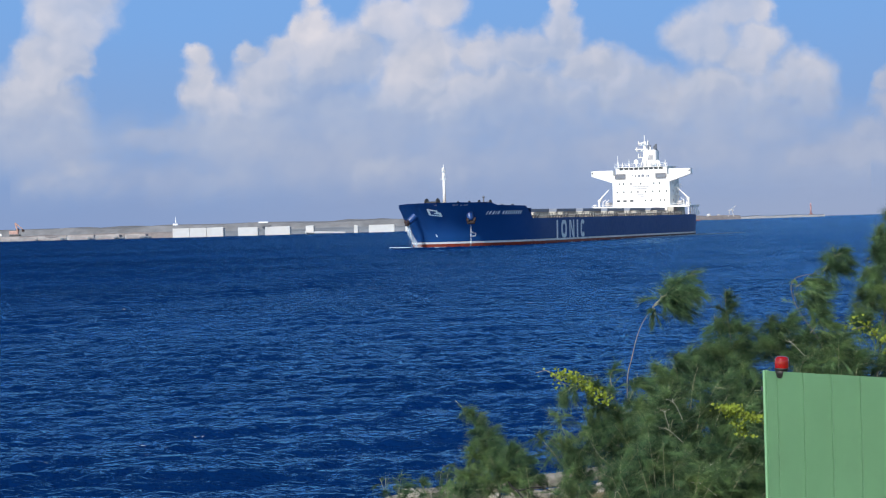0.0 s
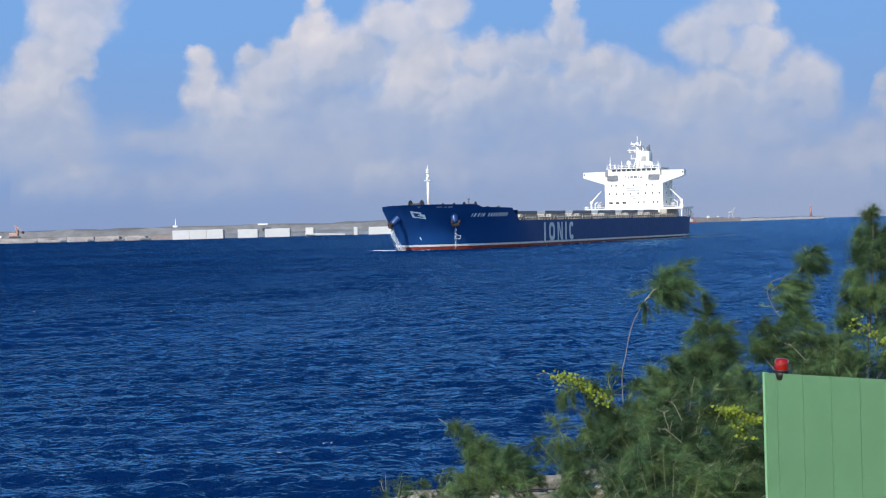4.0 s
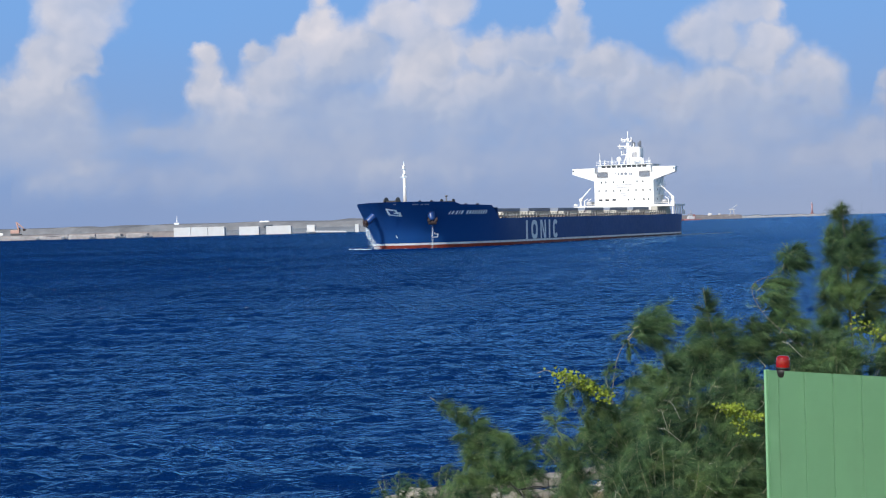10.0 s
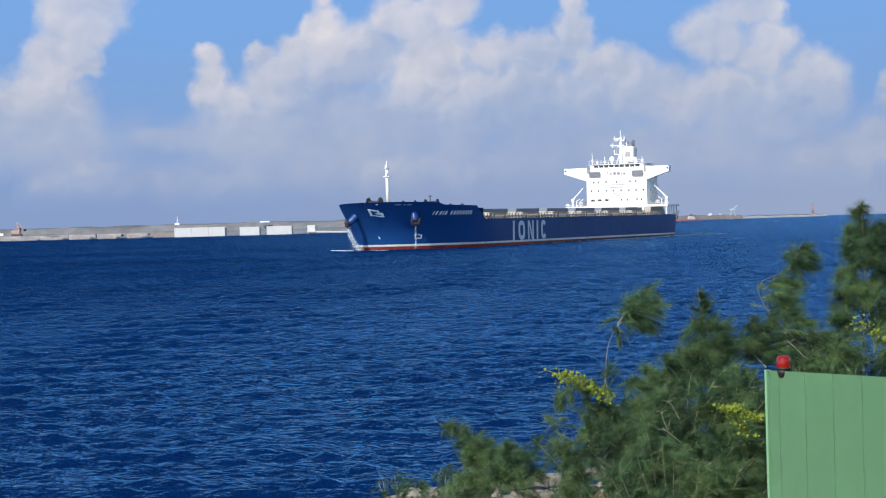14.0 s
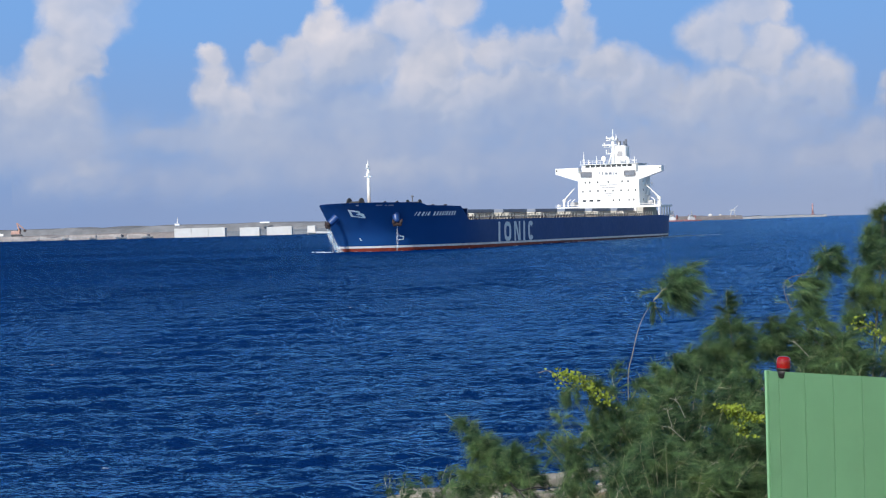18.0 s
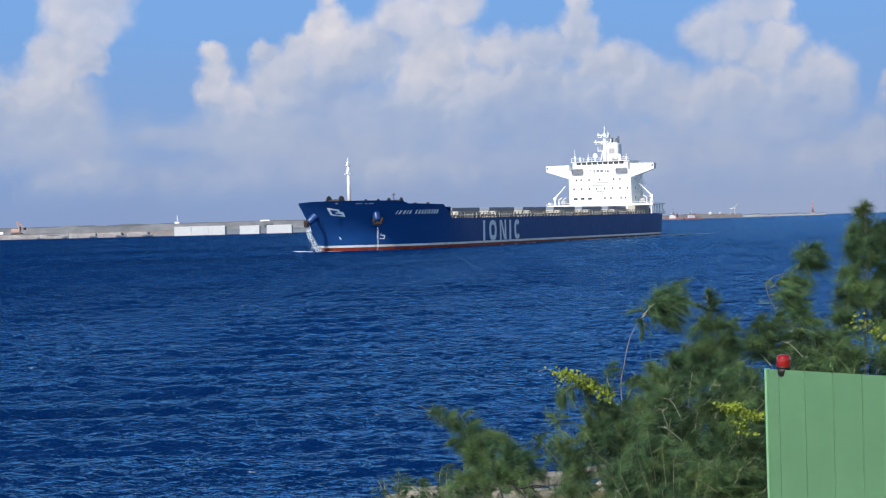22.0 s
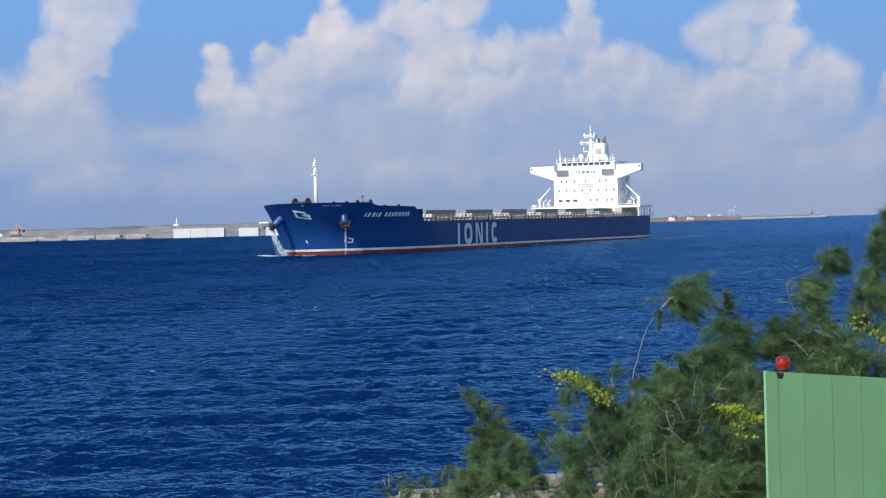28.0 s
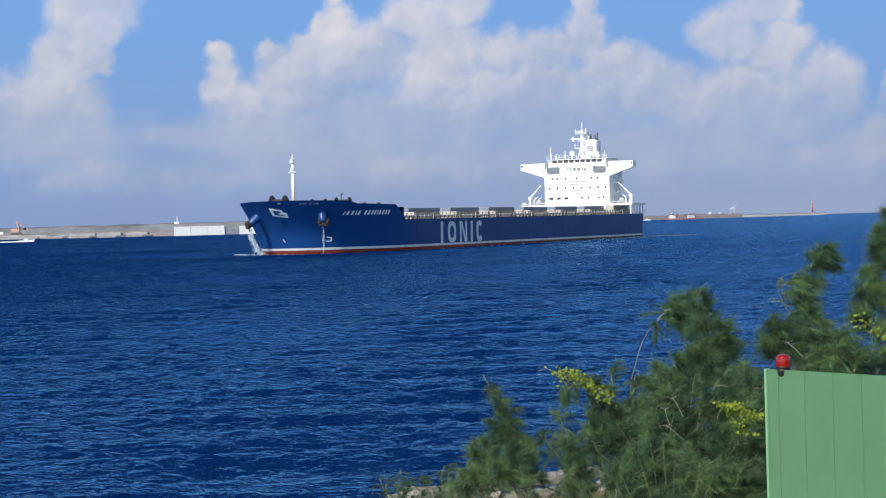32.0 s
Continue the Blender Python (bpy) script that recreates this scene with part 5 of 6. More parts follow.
def slivers(starts, ways, lengths, rng, width=0.0027, droop=0.3, blow=0.35):
    """Fine needles, each one tapering sliver."""
    n = len(starts)
    d = ways + np.asarray(WIND) * (blow * rng.uniform(0.3, 1.0, n))[:, None] - np.array([0, 0, 1.0]) * (droop * rng.uniform(0.2, 1.0, n))[:, None]
    d /= np.linalg.norm(d, axis=1, keepdims=True) + 1e-9
    side = np.cross(d, rng.normal(size=(n, 3)))
    side /= np.linalg.norm(side, axis=1, keepdims=True) + 1e-9
    v = np.stack([starts - side * width / 2, starts + side * width / 2, starts + d * lengths[:, None]], 1).reshape(-1, 3)
    return v, np.arange(n * 3).reshape(n, 3)


def bend(points, k=10):
    """A smooth polyline through control points."""
    pts = [Vector(p) for p in points]
    pts = [pts[0] * 2 - pts[1]] + pts + [pts[-1] * 2 - pts[-2]]
    out = []
    for i in range(1, len(pts) - 2):
        a, b, c, d = pts[i - 1:i + 3]
        for j in range(k):
            t = j / k
            out.append(0.5 * ((2 * b) + (c - a) * t + (2 * a - 5 * b + 4 * c - d) * t * t + (3 * b - a - 3 * c + d) * t ** 3))
    out.append(pts[-2])
    return out


def stem(bm, line, r0, r1, n=6):
    """One connected round stem along a polyline, tapering."""
    rings = []
    for i, p in enumerate(line):
        d = (line[min(i + 1, len(line) - 1)] - line[max(i - 1, 0)]).normalized()
        side = d.cross(Vector((0.31, 0.87, 0.39))).normalized()
        other = d.cross(side)
        r = r0 + (r1 - r0) * i / (len(line) - 1)
        rings.append([bm.verts.new(p + (side * math.cos(6.2832 * k / n) + other * math.sin(6.2832 * k / n)) * r) for k in range(n)])
    for p, q in zip(rings, rings[1:]):
        for k in range(n):
            bm.faces.new((p[k], p[(k + 1) % n], q[(k + 1) % n], q[k]))
    bm.faces.new(rings[0][::-1])
    bm.faces.new(rings[-1])


DENSITY = 3.9
HANG = Vector((0.46, 0.10, -0.46))


def spray(parent, points, rng, count, reach, radius=0.0040, start=0.12, name="branch", label="", spread=0.2, hang=HANG, comb=0.50, material=None):
    """A plume: a thin leader, pale side twigs that arch over, and on each its own brush of needles hanging down the wind."""
    line = bend(points)
    bm = bmesh.new()
    stem(bm, line, radius, radius * 0.4, 5)
    arr = np.array([tuple(p) for p in line])
    h = np.asarray(hang) + rng.normal(size=3) * np.array([0.20, 0.15, 0.18])
    k = max(10, count // 30)
    f = start + (0.90 - start) * rng.rand(k)
    idx = (f * (len(line) - 1)).astype(int).clip(0, len(line) - 2)
    ax = arr[idx + 1] - arr[idx]
    ax /= np.linalg.norm(ax, axis=1, keepdims=True)
    td = ax * 0.65 + rng.normal(size=(k, 3)) * 0.55
    td /= np.linalg.norm(td, axis=1, keepdims=True)
    tl = spread * 1.18 * (1.05 - 0.72 * f) * rng.uniform(0.45, 1.25, k) + 0.02
    tp = arr[idx]
    br = part(name, bm, M_TWIG, parent, label)
    count = int(count * DENSITY)
    # twigs carry unequal brushes, each combed its own way
    share_of = rng.gamma(1.3, 1.0, k)
    pick = rng.choice(k, count, p=share_of / share_of.sum())
    own = rng.normal(size=(k, 3)) * 0.30
    u = rng.rand(count) ** 0.75
    st = tp[pick] + td[pick] * (tl[pick] * u)[:, None] + h * (0.6 * tl[pick] * u * u)[:, None]
    dr = td[pick] * 0.55 + h * (comb + 0.4 * u)[:, None] + own[pick] + rng.normal(size=(count, 3)) * 0.30
    L = reach * 0.80 * rng.uniform(0.35, 1.2, count)
    # a fine fuzz along the leader itself
    on = rng.rand(count) < 0.10
    j = ((start + (0.90 - start) * rng.rand(count)) * (len(line) - 1)).astype(int).clip(0, len(line) - 2)
    st[on] = (arr[j] + (arr[j + 1] - arr[j]) * rng.rand(count, 1))[on]
    dr[on] = ((arr[j + 1] - arr[j]) / (np.linalg.norm(arr[j + 1] - arr[j], axis=1, keepdims=True)) * 0.8 + rng.normal(size=(count, 3)) * 0.35)[on]
    L[on] *= 0.55
    dr /= np.linalg.norm(dr, axis=1, keepdims=True)
    v, q = slivers(st, dr, L, rng, 0.0020, 0.12, 0.10)
    mesh_quads("needles", v, q, material or M_NEEDLE, br)["kind"] = "stuff"
    # the bare twigs
    show = rng.rand(k) < 0.22
    v, q = slivers(tp[show], (td + h * 0.3)[show], (tl * 1.1)[show], rng, 0.0052, 0.0, 0.0)
    mesh_quads("twig", v, q, M_TWIG, br)["kind"] = "stuff"
    return br


def sapling(base, trunk, plumes, seed, label, radius=0.010, tone="thin grey-brown stem"):
    """A sapling: a trunk line and plumes given by their leader, needle count, needle length and spread."""
    rng = np.random.RandomState(seed)
    root = thing("casuarina", label, "shrub", "casuarina shrubs on the bank", at=pose(*base))
    bm = bmesh.new()
    stem(bm, bend([(trunk[0][0], trunk[0][1], trunk[0][2] - 0.45)] + list(trunk), 8), radius, radius * 0.35, 6)
    part("trunk", bm, M_BARK, root, tone)
    for points, count, reach, spread in plumes:
        spray(root, points, rng, count, reach, spread=spread)
    return root


def bush(base, size, count_b, seed, label, per=620, reach=0.165):
    """A many-stemmed casuarina thicket of arching plumes with bare pale leaders."""
    rng = np.random.RandomState(seed)
    root = thing("casuarina", label, "shrub", "casuarina shrubs on the bank", at=pose(*base))
    for i in range(5):
        a = rng.uniform(0, 6.28)
        bm = bmesh.new()
        stem(bm, bend([(0, 0, -0.1), (0.25 * size[0] * math.cos(a), 0.25 * size[1] * math.sin(a), size[2] * 0.4), (0.4 * size[0] * math.cos(a), 0.4 * size[1] * math.sin(a), size[2] * 0.55)], 5), 0.012, 0.005, 6)
        part("stem", bm, M_BARK, root, "dark branching stem")
    for i in range(count_b):
        a = rng.uniform(0, 6.28)
        r = rng.rand() ** 0.6
        z = size[2] * (0.02 + 0.80 * rng.rand()) * (1 - 0.45 * r * r)
        p = Vector((size[0] * 0.5 * r * math.cos(a), size[1] * 0.5 * r * math.sin(a), z))
        d = Vector((math.cos(a) * r * 0.8 + 0.12, math.sin(a) * r * 0.5, 0.65 + 0.7 * rng.rand())).normalized()
        L = 0.55 * rng.uniform(0.5, 1.3)
        mid = p + d * L * 0.55
        end = mid + (d * 0.6 + WIND * rng.uniform(-0.1, 0.35)) * L * 0.5
        spray(root, [p, mid, end], rng, int(per * rng.uniform(0.4, 1.3)), reach, spread=0.25)
    # bleached forked dead twigs standing out of the green
    for i in range(max(1, count_b // 12)):
        a = rng.uniform(3.3, 6.1)
        p = Vector((size[0] * 0.5 * math.cos(a), size[1] * 0.55 * math.sin(a), size[2] * rng.uniform(0.35, 0.85)))
        d = Vector((rng.normal() * 0.5, -0.25, 0.8)).normalized()
        L = rng.uniform(0.06, 0.12)
        bm = bmesh.new()
        mid = p + d * L * 0.5 + Vector((rng.normal() * 0.012, 0, 0))
        stem(bm, bend([p - d * 0.15, p, mid, p + d * L], 4), 0.0024, 0.0014, 5)
        for w in (-1, 1):
            stem(bm, bend([mid, mid + d * L * 0.22 + Vector((w * 0.02, 0, 0)), mid + d * L * rng.uniform(0.3, 0.6) + Vector((w * rng.uniform(0.03, 0.07), 0, 0))], 4), 0.0019, 0.0012, 5)
        part("dead_twig", bm, M_DEADWOOD, root, "bleached forked dead twig")
    return root


def vine(base, spread, count, seed, label, drop=0.0, loose=0.03):
    """A trailing vine with small heart-shaped leaves lying on the shrubs."""
    rng = np.random.RandomState(seed)
    root = thing("vine", label, "vine", "vines over the shrubs", at=pose(*base))
    bm = bmesh.new()
    a, b = Vector((-spread[0] / 2, 0, spread[2] * 0.3 + drop / 2)), Vector((spread[0] / 2, 0, -spread[2] * 0.4 - drop / 2))
    line = bend([a, a.lerp(b, 0.35) + Vector((0, 0, spread[2] * 0.35)), a.lerp(b, 0.7), b])
    stem(bm, line, 0.0035, 0.002, 5)
    part("runner", bm, M_BARK, root)
    leaf = [(0, 0), (0.45, 0.28), (0.55, 0.62), (0.30, 0.90), (0, 0.78), (-0.30, 0.90), (-0.55, 0.62), (-0.45, 0.28)]
    me = None
    for k in range(4):
        bm = bmesh.new()
        r = 0.0125 + 0.0048 * k
        vs = [bm.verts.new((x * r * 1.3, y * r * 1.3, abs(x) * r * (0.2 + 0.1 * k))) for x, y in leaf]
        mid = bm.verts.new((0, 0.5 * r, -0.004))
        for i in range(8):
            bm.faces.new((vs[i], vs[(i + 1) % 8], mid))
        o = part("leaf", bm, M_VINE, root)
        o.matrix_basis = pose(0, 0, 0, 60, 0, 40 * k)
        me = (me or []) + [o]
    for i in range(count):
        f = rng.rand()
        p = line[int(f * (len(line) - 1))] + Vector((rng.normal() * loose + (rng.rand() - 0.5) * spread[0] * 0.12, rng.normal() * spread[1] * 0.3, rng.normal() * spread[2] * 0.22))
        share(me[i % 4], pose(*p, rng.uniform(20, 95), rng.uniform(-35, 35), rng.uniform(0, 360)), root)
    return root


shrubs = []          # thing, sway in degrees, delay in seconds


def add(ob, sway, delay):
    shrubs.append((ob, sway, delay))
    return ob


G = ground_height
# young casuarina by the edging
sapling_a = sapling((0.57, 25.0, 1.92), [(0.0, 0.0, -0.064), (-0.038, 0.0, 0.369), (-0.115, 0.0, 0.637), (-0.344, 0.0, 0.892)], [([(-0.089, 0.0, 0.592), (-0.344, 0.0, 0.892), (-0.675, 0.0, 1.185)], 1500, 0.18, 0.16),
    ([(-0.051, 0.1, 0.465), (-0.153, 0.1, 0.688), (-0.255, 0.1, 0.994)], 1400, 0.19, 0.19),
    ([(-0.064, -0.12, 0.497), (-0.242, -0.12, 0.656), (-0.42, -0.12, 0.739)], 1300, 0.19, 0.19),
    ([(-0.076, 0.05, 0.561), (-0.006, 0.05, 0.656), (0.089, 0.05, 0.612)], 1000, 0.20, 0.19)], 21, "feathery young casuarina bending over the stone edging")
add(sapling((0.57, 24.8, 1.92), [(0.0, 0.0, -0.064), (0.0, 0.0, 0.115), (-0.038, 0.0, 0.306)], [([(-0.038, -0.1, 0.242), (-0.229, -0.1, 0.433), (-0.408, -0.1, 0.573)], 1450, 0.17, 0.20),
    ([(-0.006, 0.05, 0.242), (-0.115, 0.05, 0.465), (-0.229, 0.05, 0.624)], 1450, 0.18, 0.20),
    ([(0.013, -0.15, 0.242), (0.076, -0.15, 0.433), (0.121, -0.15, 0.592)], 1450, 0.18, 0.20),
    ([(0.025, 0.1, 0.178), (0.185, 0.1, 0.338), (0.28, 0.1, 0.433)], 1450, 0.18, 0.20),
    ([(-0.013, -0.2, 0.147), (-0.261, -0.2, 0.242), (-0.497, -0.2, 0.306)], 1400, 0.17, 0.20),
    ([(0.057, 0.15, 0.115), (0.28, 0.15, 0.191), (0.42, 0.15, 0.229)], 1200, 0.16, 0.18),
    ([(-0.038, -0.2, 0.083), (-0.293, -0.2, 0.102), (-0.548, -0.2, 0.115)], 1150, 0.16, 0.18),
    ([(0.0, -0.25, 0.115), (-0.038, -0.25, 0.274), (-0.102, -0.25, 0.401)], 1450, 0.18, 0.20),
    ([(0.025, -0.25, 0.115), (0.121, -0.25, 0.21), (0.185, -0.25, 0.293)], 1000, 0.18, 0.20)], 22, "low spreading casuarina shrub beside the stone edging", 0.008), 5.0, 0.3)
add(bush((-0.55, 27.0, G(-0.55, 27.0)), (0.5, 0.4, 0.12), 9, 23, "dry straggling casuarina seedlings at the edge of the bank", 240, 0.13), 9.0, 0.5)
# main thicket
add(bush((1.72, 21.2, G(1.72, 21.2)), (1.15, 1.0, 1.05), 58, 24, "dense grey-green casuarina thicket"), 2.2, 0.2)
add(bush((2.25, 20.6, G(2.25, 20.6)), (1.4, 1.0, 1.38), 84, 25, "dense dark green casuarina thicket beside the fence"), 2.0, 0.4)
add(bush((2.9, 21.2, G(2.9, 21.2)), (1.3, 1.0, 1.45), 64, 26, "tall dense casuarina thicket behind the fence"), 2.2, 0.1)
add(bush((3.8, 20.8, G(3.8, 20.8)), (1.5, 1.0, 2.0), 66, 27, "tall casuarina thicket rising behind the fence"), 2.2, 0.6)
add(bush((2.0, 19.2, G(2.0, 19.2)), (1.2, 0.9, 0.6), 34, 28, "low grassy casuarina growth in front of the thicket"), 2.0, 0.5)


sapling_c = sapling((1.85, 22.0, 2.1), [(0.0, 0.0, 0.0), (-0.12, 0.0, 1.21), (-0.08, 0.0, 1.6), (0.0, 0.0, 1.93), (0.15, 0.0, 2.19)], [([(0.13, 0, 2.17), (0.35, 0, 2.4), (0.55, 0, 2.58)], 1300, 0.20, 0.17),
    ([(0.12, 0.04, 2.16), (0.28, 0.04, 2.26), (0.4, 0.04, 2.21)], 1300, 0.22, 0.20),
    ([(0.19, -0.05, 2.24), (0.39, -0.05, 2.33), (0.5, -0.05, 2.36)], 1200, 0.20, 0.17),
    ([(0.14, 0.02, 2.14), (0.13, 0.02, 2.1), (0.19, 0.02, 2.01)], 300, 0.14, 0.10)], 31, 'slender casuarina shoot with one wind-blown tuft at its tip', 0.007)
sapling_d = sapling((2.52, 21.0, 2.2), [(0.0, 0.0, 0.0), (0.02, 0.0, 1.11), (0.01, 0.0, 1.64), (-0.04, 0.0, 1.86), (-0.07, 0.0, 2.02)], [([(0.01, 0, 1.64), (-0.04, 0, 1.86), (-0.08, 0, 2.12)], 1000, 0.16, 0.14),
    ([(0.01, 0.05, 1.43), (-0.07, 0.05, 1.64), (-0.16, 0.05, 1.86)], 1200, 0.20, 0.18),
    ([(0.01, -0.05, 1.43), (0.05, -0.05, 1.64), (0.07, -0.05, 1.83)], 1200, 0.20, 0.18),
    ([(0.02, -0.1, 1.21), (-0.11, -0.1, 1.43), (-0.26, -0.1, 1.59)], 1300, 0.20, 0.20),
    ([(0.02, 0.1, 1.21), (0.12, 0.1, 1.43), (0.14, 0.1, 1.59)], 1200, 0.20, 0.20),
    ([(0.02, -0.15, 1.16), (-0.03, -0.15, 1.38), (-0.08, -0.15, 1.54)], 1200, 0.20, 0.20)], 32, 'pointed pale-tipped casuarina sapling in the thicket', 0.008)
sapling_e = sapling((3.35, 21.0, 2.2), [(0.0, 0.0, 0.0), (0.16, 0.0, 1.4), (0.06, 0.0, 1.59), (-0.17, 0.0, 1.87), (-0.26, 0.0, 2.08), (-0.21, 0.0, 2.19), (0.02, 0.0, 2.26), (0.16, 0.0, 2.39)], [([(0.04, 0, 2.27), (0.12, 0, 2.42), (0.21, 0, 2.47)], 1100, 0.17, 0.15),
    ([(0.02, 0.06, 2.26), (0.13, 0.06, 2.31), (0.25, 0.06, 2.35)], 1100, 0.17, 0.15),
    ([(-0.21, 0.05, 2.1), (-0.09, 0.05, 2.16), (0.07, 0.05, 2.13)], 1100, 0.19, 0.17),
    ([(-0.24, -0.05, 2.03), (-0.11, -0.05, 2.04), (0.0, -0.05, 1.99)], 900, 0.18, 0.16),
    ([(-0.18, 0.08, 1.89), (-0.07, 0.08, 1.94), (0.06, 0.08, 1.91)], 700, 0.16, 0.15),
    ([(-0.05, 0, 1.67), (0.03, 0, 1.78), (0.14, 0, 1.8)], 700, 0.17, 0.17)], 33, 'casuarina sapling with a curved pale stem and a rounded tuft', 0.005)
sapling_g = sapling((3.1, 21.0, 2.2), [(0.0, 0.0, 0.0), (-0.02, 0.0, 1.14), (-0.02, 0.0, 1.47), (-0.01, 0.0, 1.68)], [([(-0.02, 0, 1.41), (-0.09, 0, 1.63), (-0.12, 0, 1.84)], 1300, 0.19, 0.20),
    ([(-0.02, 0.05, 1.41), (0.02, 0.05, 1.68), (0.1, 0.05, 1.83)], 1300, 0.19, 0.20),
    ([(-0.02, -0.1, 1.36), (-0.15, -0.1, 1.52), (-0.23, -0.1, 1.63)], 1200, 0.19, 0.20),
    ([(-0.01, 0.1, 1.36), (0.12, 0.1, 1.52), (0.17, 0.1, 1.62)], 1200, 0.19, 0.20)], 34, 'short bushy casuarina sapling behind the lamp', 0.008)
sapling_f = sapling((4.1, 22.0, 2.2), [(0.0, 0.0, 0.0), (0.07, 0.0, 0.98), (0.12, 0.0, 1.77), (0.17, 0.0, 2.38), (0.18, 0.0, 2.78)], [([(0.16, 0, 2.44), (0.17, 0, 2.66), (0.18, 0, 2.93)], 1100, 0.18, 0.13),
    ([(0.16, 0.05, 2.38), (0.07, 0.05, 2.52), (0.01, 0.05, 2.61)], 1200, 0.20, 0.20),
    ([(0.16, -0.05, 2.38), (0.24, -0.05, 2.53), (0.29, -0.05, 2.63)], 1200, 0.20, 0.20),
    ([(0.18, 0, 2.21), (0.06, 0, 2.35), (-0.01, 0, 2.44)], 1200, 0.20, 0.20),
    ([(0.18, 0.1, 2.21), (0.28, 0.1, 2.35), (0.35, 0.1, 2.43)], 1200, 0.20, 0.20),
    ([(0.15, -0.1, 1.99), (0.01, -0.1, 2.15), (-0.09, -0.1, 2.25)], 1200, 0.20, 0.20),
    ([(0.15, 0.05, 1.99), (0.29, 0.05, 2.14), (0.38, 0.05, 2.24)], 1200, 0.20, 0.20),
    ([(0.12, 0.1, 1.77), (-0.03, 0.1, 1.91), (-0.13, 0.1, 2.0)], 1200, 0.20, 0.20),
    ([(0.15, -0.1, 1.77), (0.3, -0.1, 1.9), (0.41, -0.1, 1.98)], 1200, 0.20, 0.20),
    ([(0.11, 0, 1.54), (-0.05, 0, 1.68), (-0.16, 0, 1.78)], 1200, 0.20, 0.20),
    ([(0.11, 0.15, 1.54), (0.25, 0.15, 1.67), (0.34, 0.15, 1.76)], 1200, 0.20, 0.20),
    ([(0.15, -0.2, 1.77), (0.13, -0.2, 1.94), (0.13, -0.2, 2.05)], 1200, 0.20, 0.20),
    ([(0.16, -0.2, 2.16), (0.16, -0.2, 2.33), (0.16, -0.2, 2.44)], 1200, 0.20, 0.20)], 35, 'tallest casuarina of the thicket, dark and feathery', 0.018)
add(sapling_g, 4.0, 0.2)
add(sapling((3.55, 21.0, 2.2), [(0.0, 0, 0), (-0.08, 0, 1.13), (-0.06, 0, 1.4), (-0.01, 0, 1.61)], [([(-0.07, 0.05, 1.35), (-0.16, 0.05, 1.53), (-0.21, 0.05, 1.65)], 1150, 0.18, 0.21),
    ([(-0.06, -0.05, 1.35), (-0.04, -0.05, 1.55), (-0.02, -0.05, 1.68)], 1150, 0.18, 0.21),
    ([(-0.04, 0.1, 1.35), (0.06, 0.1, 1.52), (0.14, 0.1, 1.64)], 1150, 0.18, 0.21),
    ([(-0.05, -0.1, 1.24), (-0.17, -0.1, 1.37), (-0.25, -0.1, 1.46)], 1150, 0.18, 0.21),
    ([(-0.02, 0, 1.24), (0.13, 0, 1.38), (0.23, 0, 1.47)], 1150, 0.18, 0.21),
    ([(0.03, 0.15, 1.18), (0.14, 0.15, 1.42), (0.2, 0.15, 1.58)], 1150, 0.18, 0.21),
    ([(0.14, -0.1, 1.13), (0.22, -0.1, 1.35), (0.28, -0.1, 1.5)], 1150, 0.18, 0.21)], 61, 'bushy casuarina sapling low behind the fence'), 3.0, 0.3)
add(sapling((2.2, 21.6, 2.2), [(0.0, 0, 0), (0.01, 0, 0.74), (0.01, 0, 1.12), (0.0, 0, 1.29)], [([(0.0, 0.05, 1.07), (-0.12, 0.05, 1.24), (-0.19, 0.05, 1.35)], 1150, 0.18, 0.21),
    ([(0.01, -0.05, 1.12), (-0.01, -0.05, 1.32), (-0.03, -0.05, 1.46)], 1150, 0.18, 0.21),
    ([(0.02, 0.1, 1.12), (0.1, 0.1, 1.33), (0.15, 0.1, 1.46)], 1150, 0.18, 0.21),
    ([(0.02, -0.1, 1.07), (0.17, -0.1, 1.25), (0.26, -0.1, 1.37)], 1150, 0.18, 0.21),
    ([(-0.01, 0, 0.96), (-0.17, 0, 1.1), (-0.28, 0, 1.2)], 1150, 0.18, 0.21),
    ([(0.11, 0.15, 1.12), (0.21, 0.15, 1.38), (0.28, 0.15, 1.56)], 1150, 0.18, 0.21)], 62, 'dark casuarina sapling in the middle of the thicket'), 3.0, 0.1)
add(bush((1.02, 24.4, G(1.02, 24.4)), (0.6, 0.4, 0.06), 6, 63, "low weedy casuarina growth at the foot of the thicket", 260, 0.12), 5.0, 0.2)
add(bush((0.16, 25.5, G(0.16, 25.5)), (0.85, 0.4, 0.16), 15, 64, "low weedy casuarina growth before the edging", 420, 0.13), 5.0, 0.4)

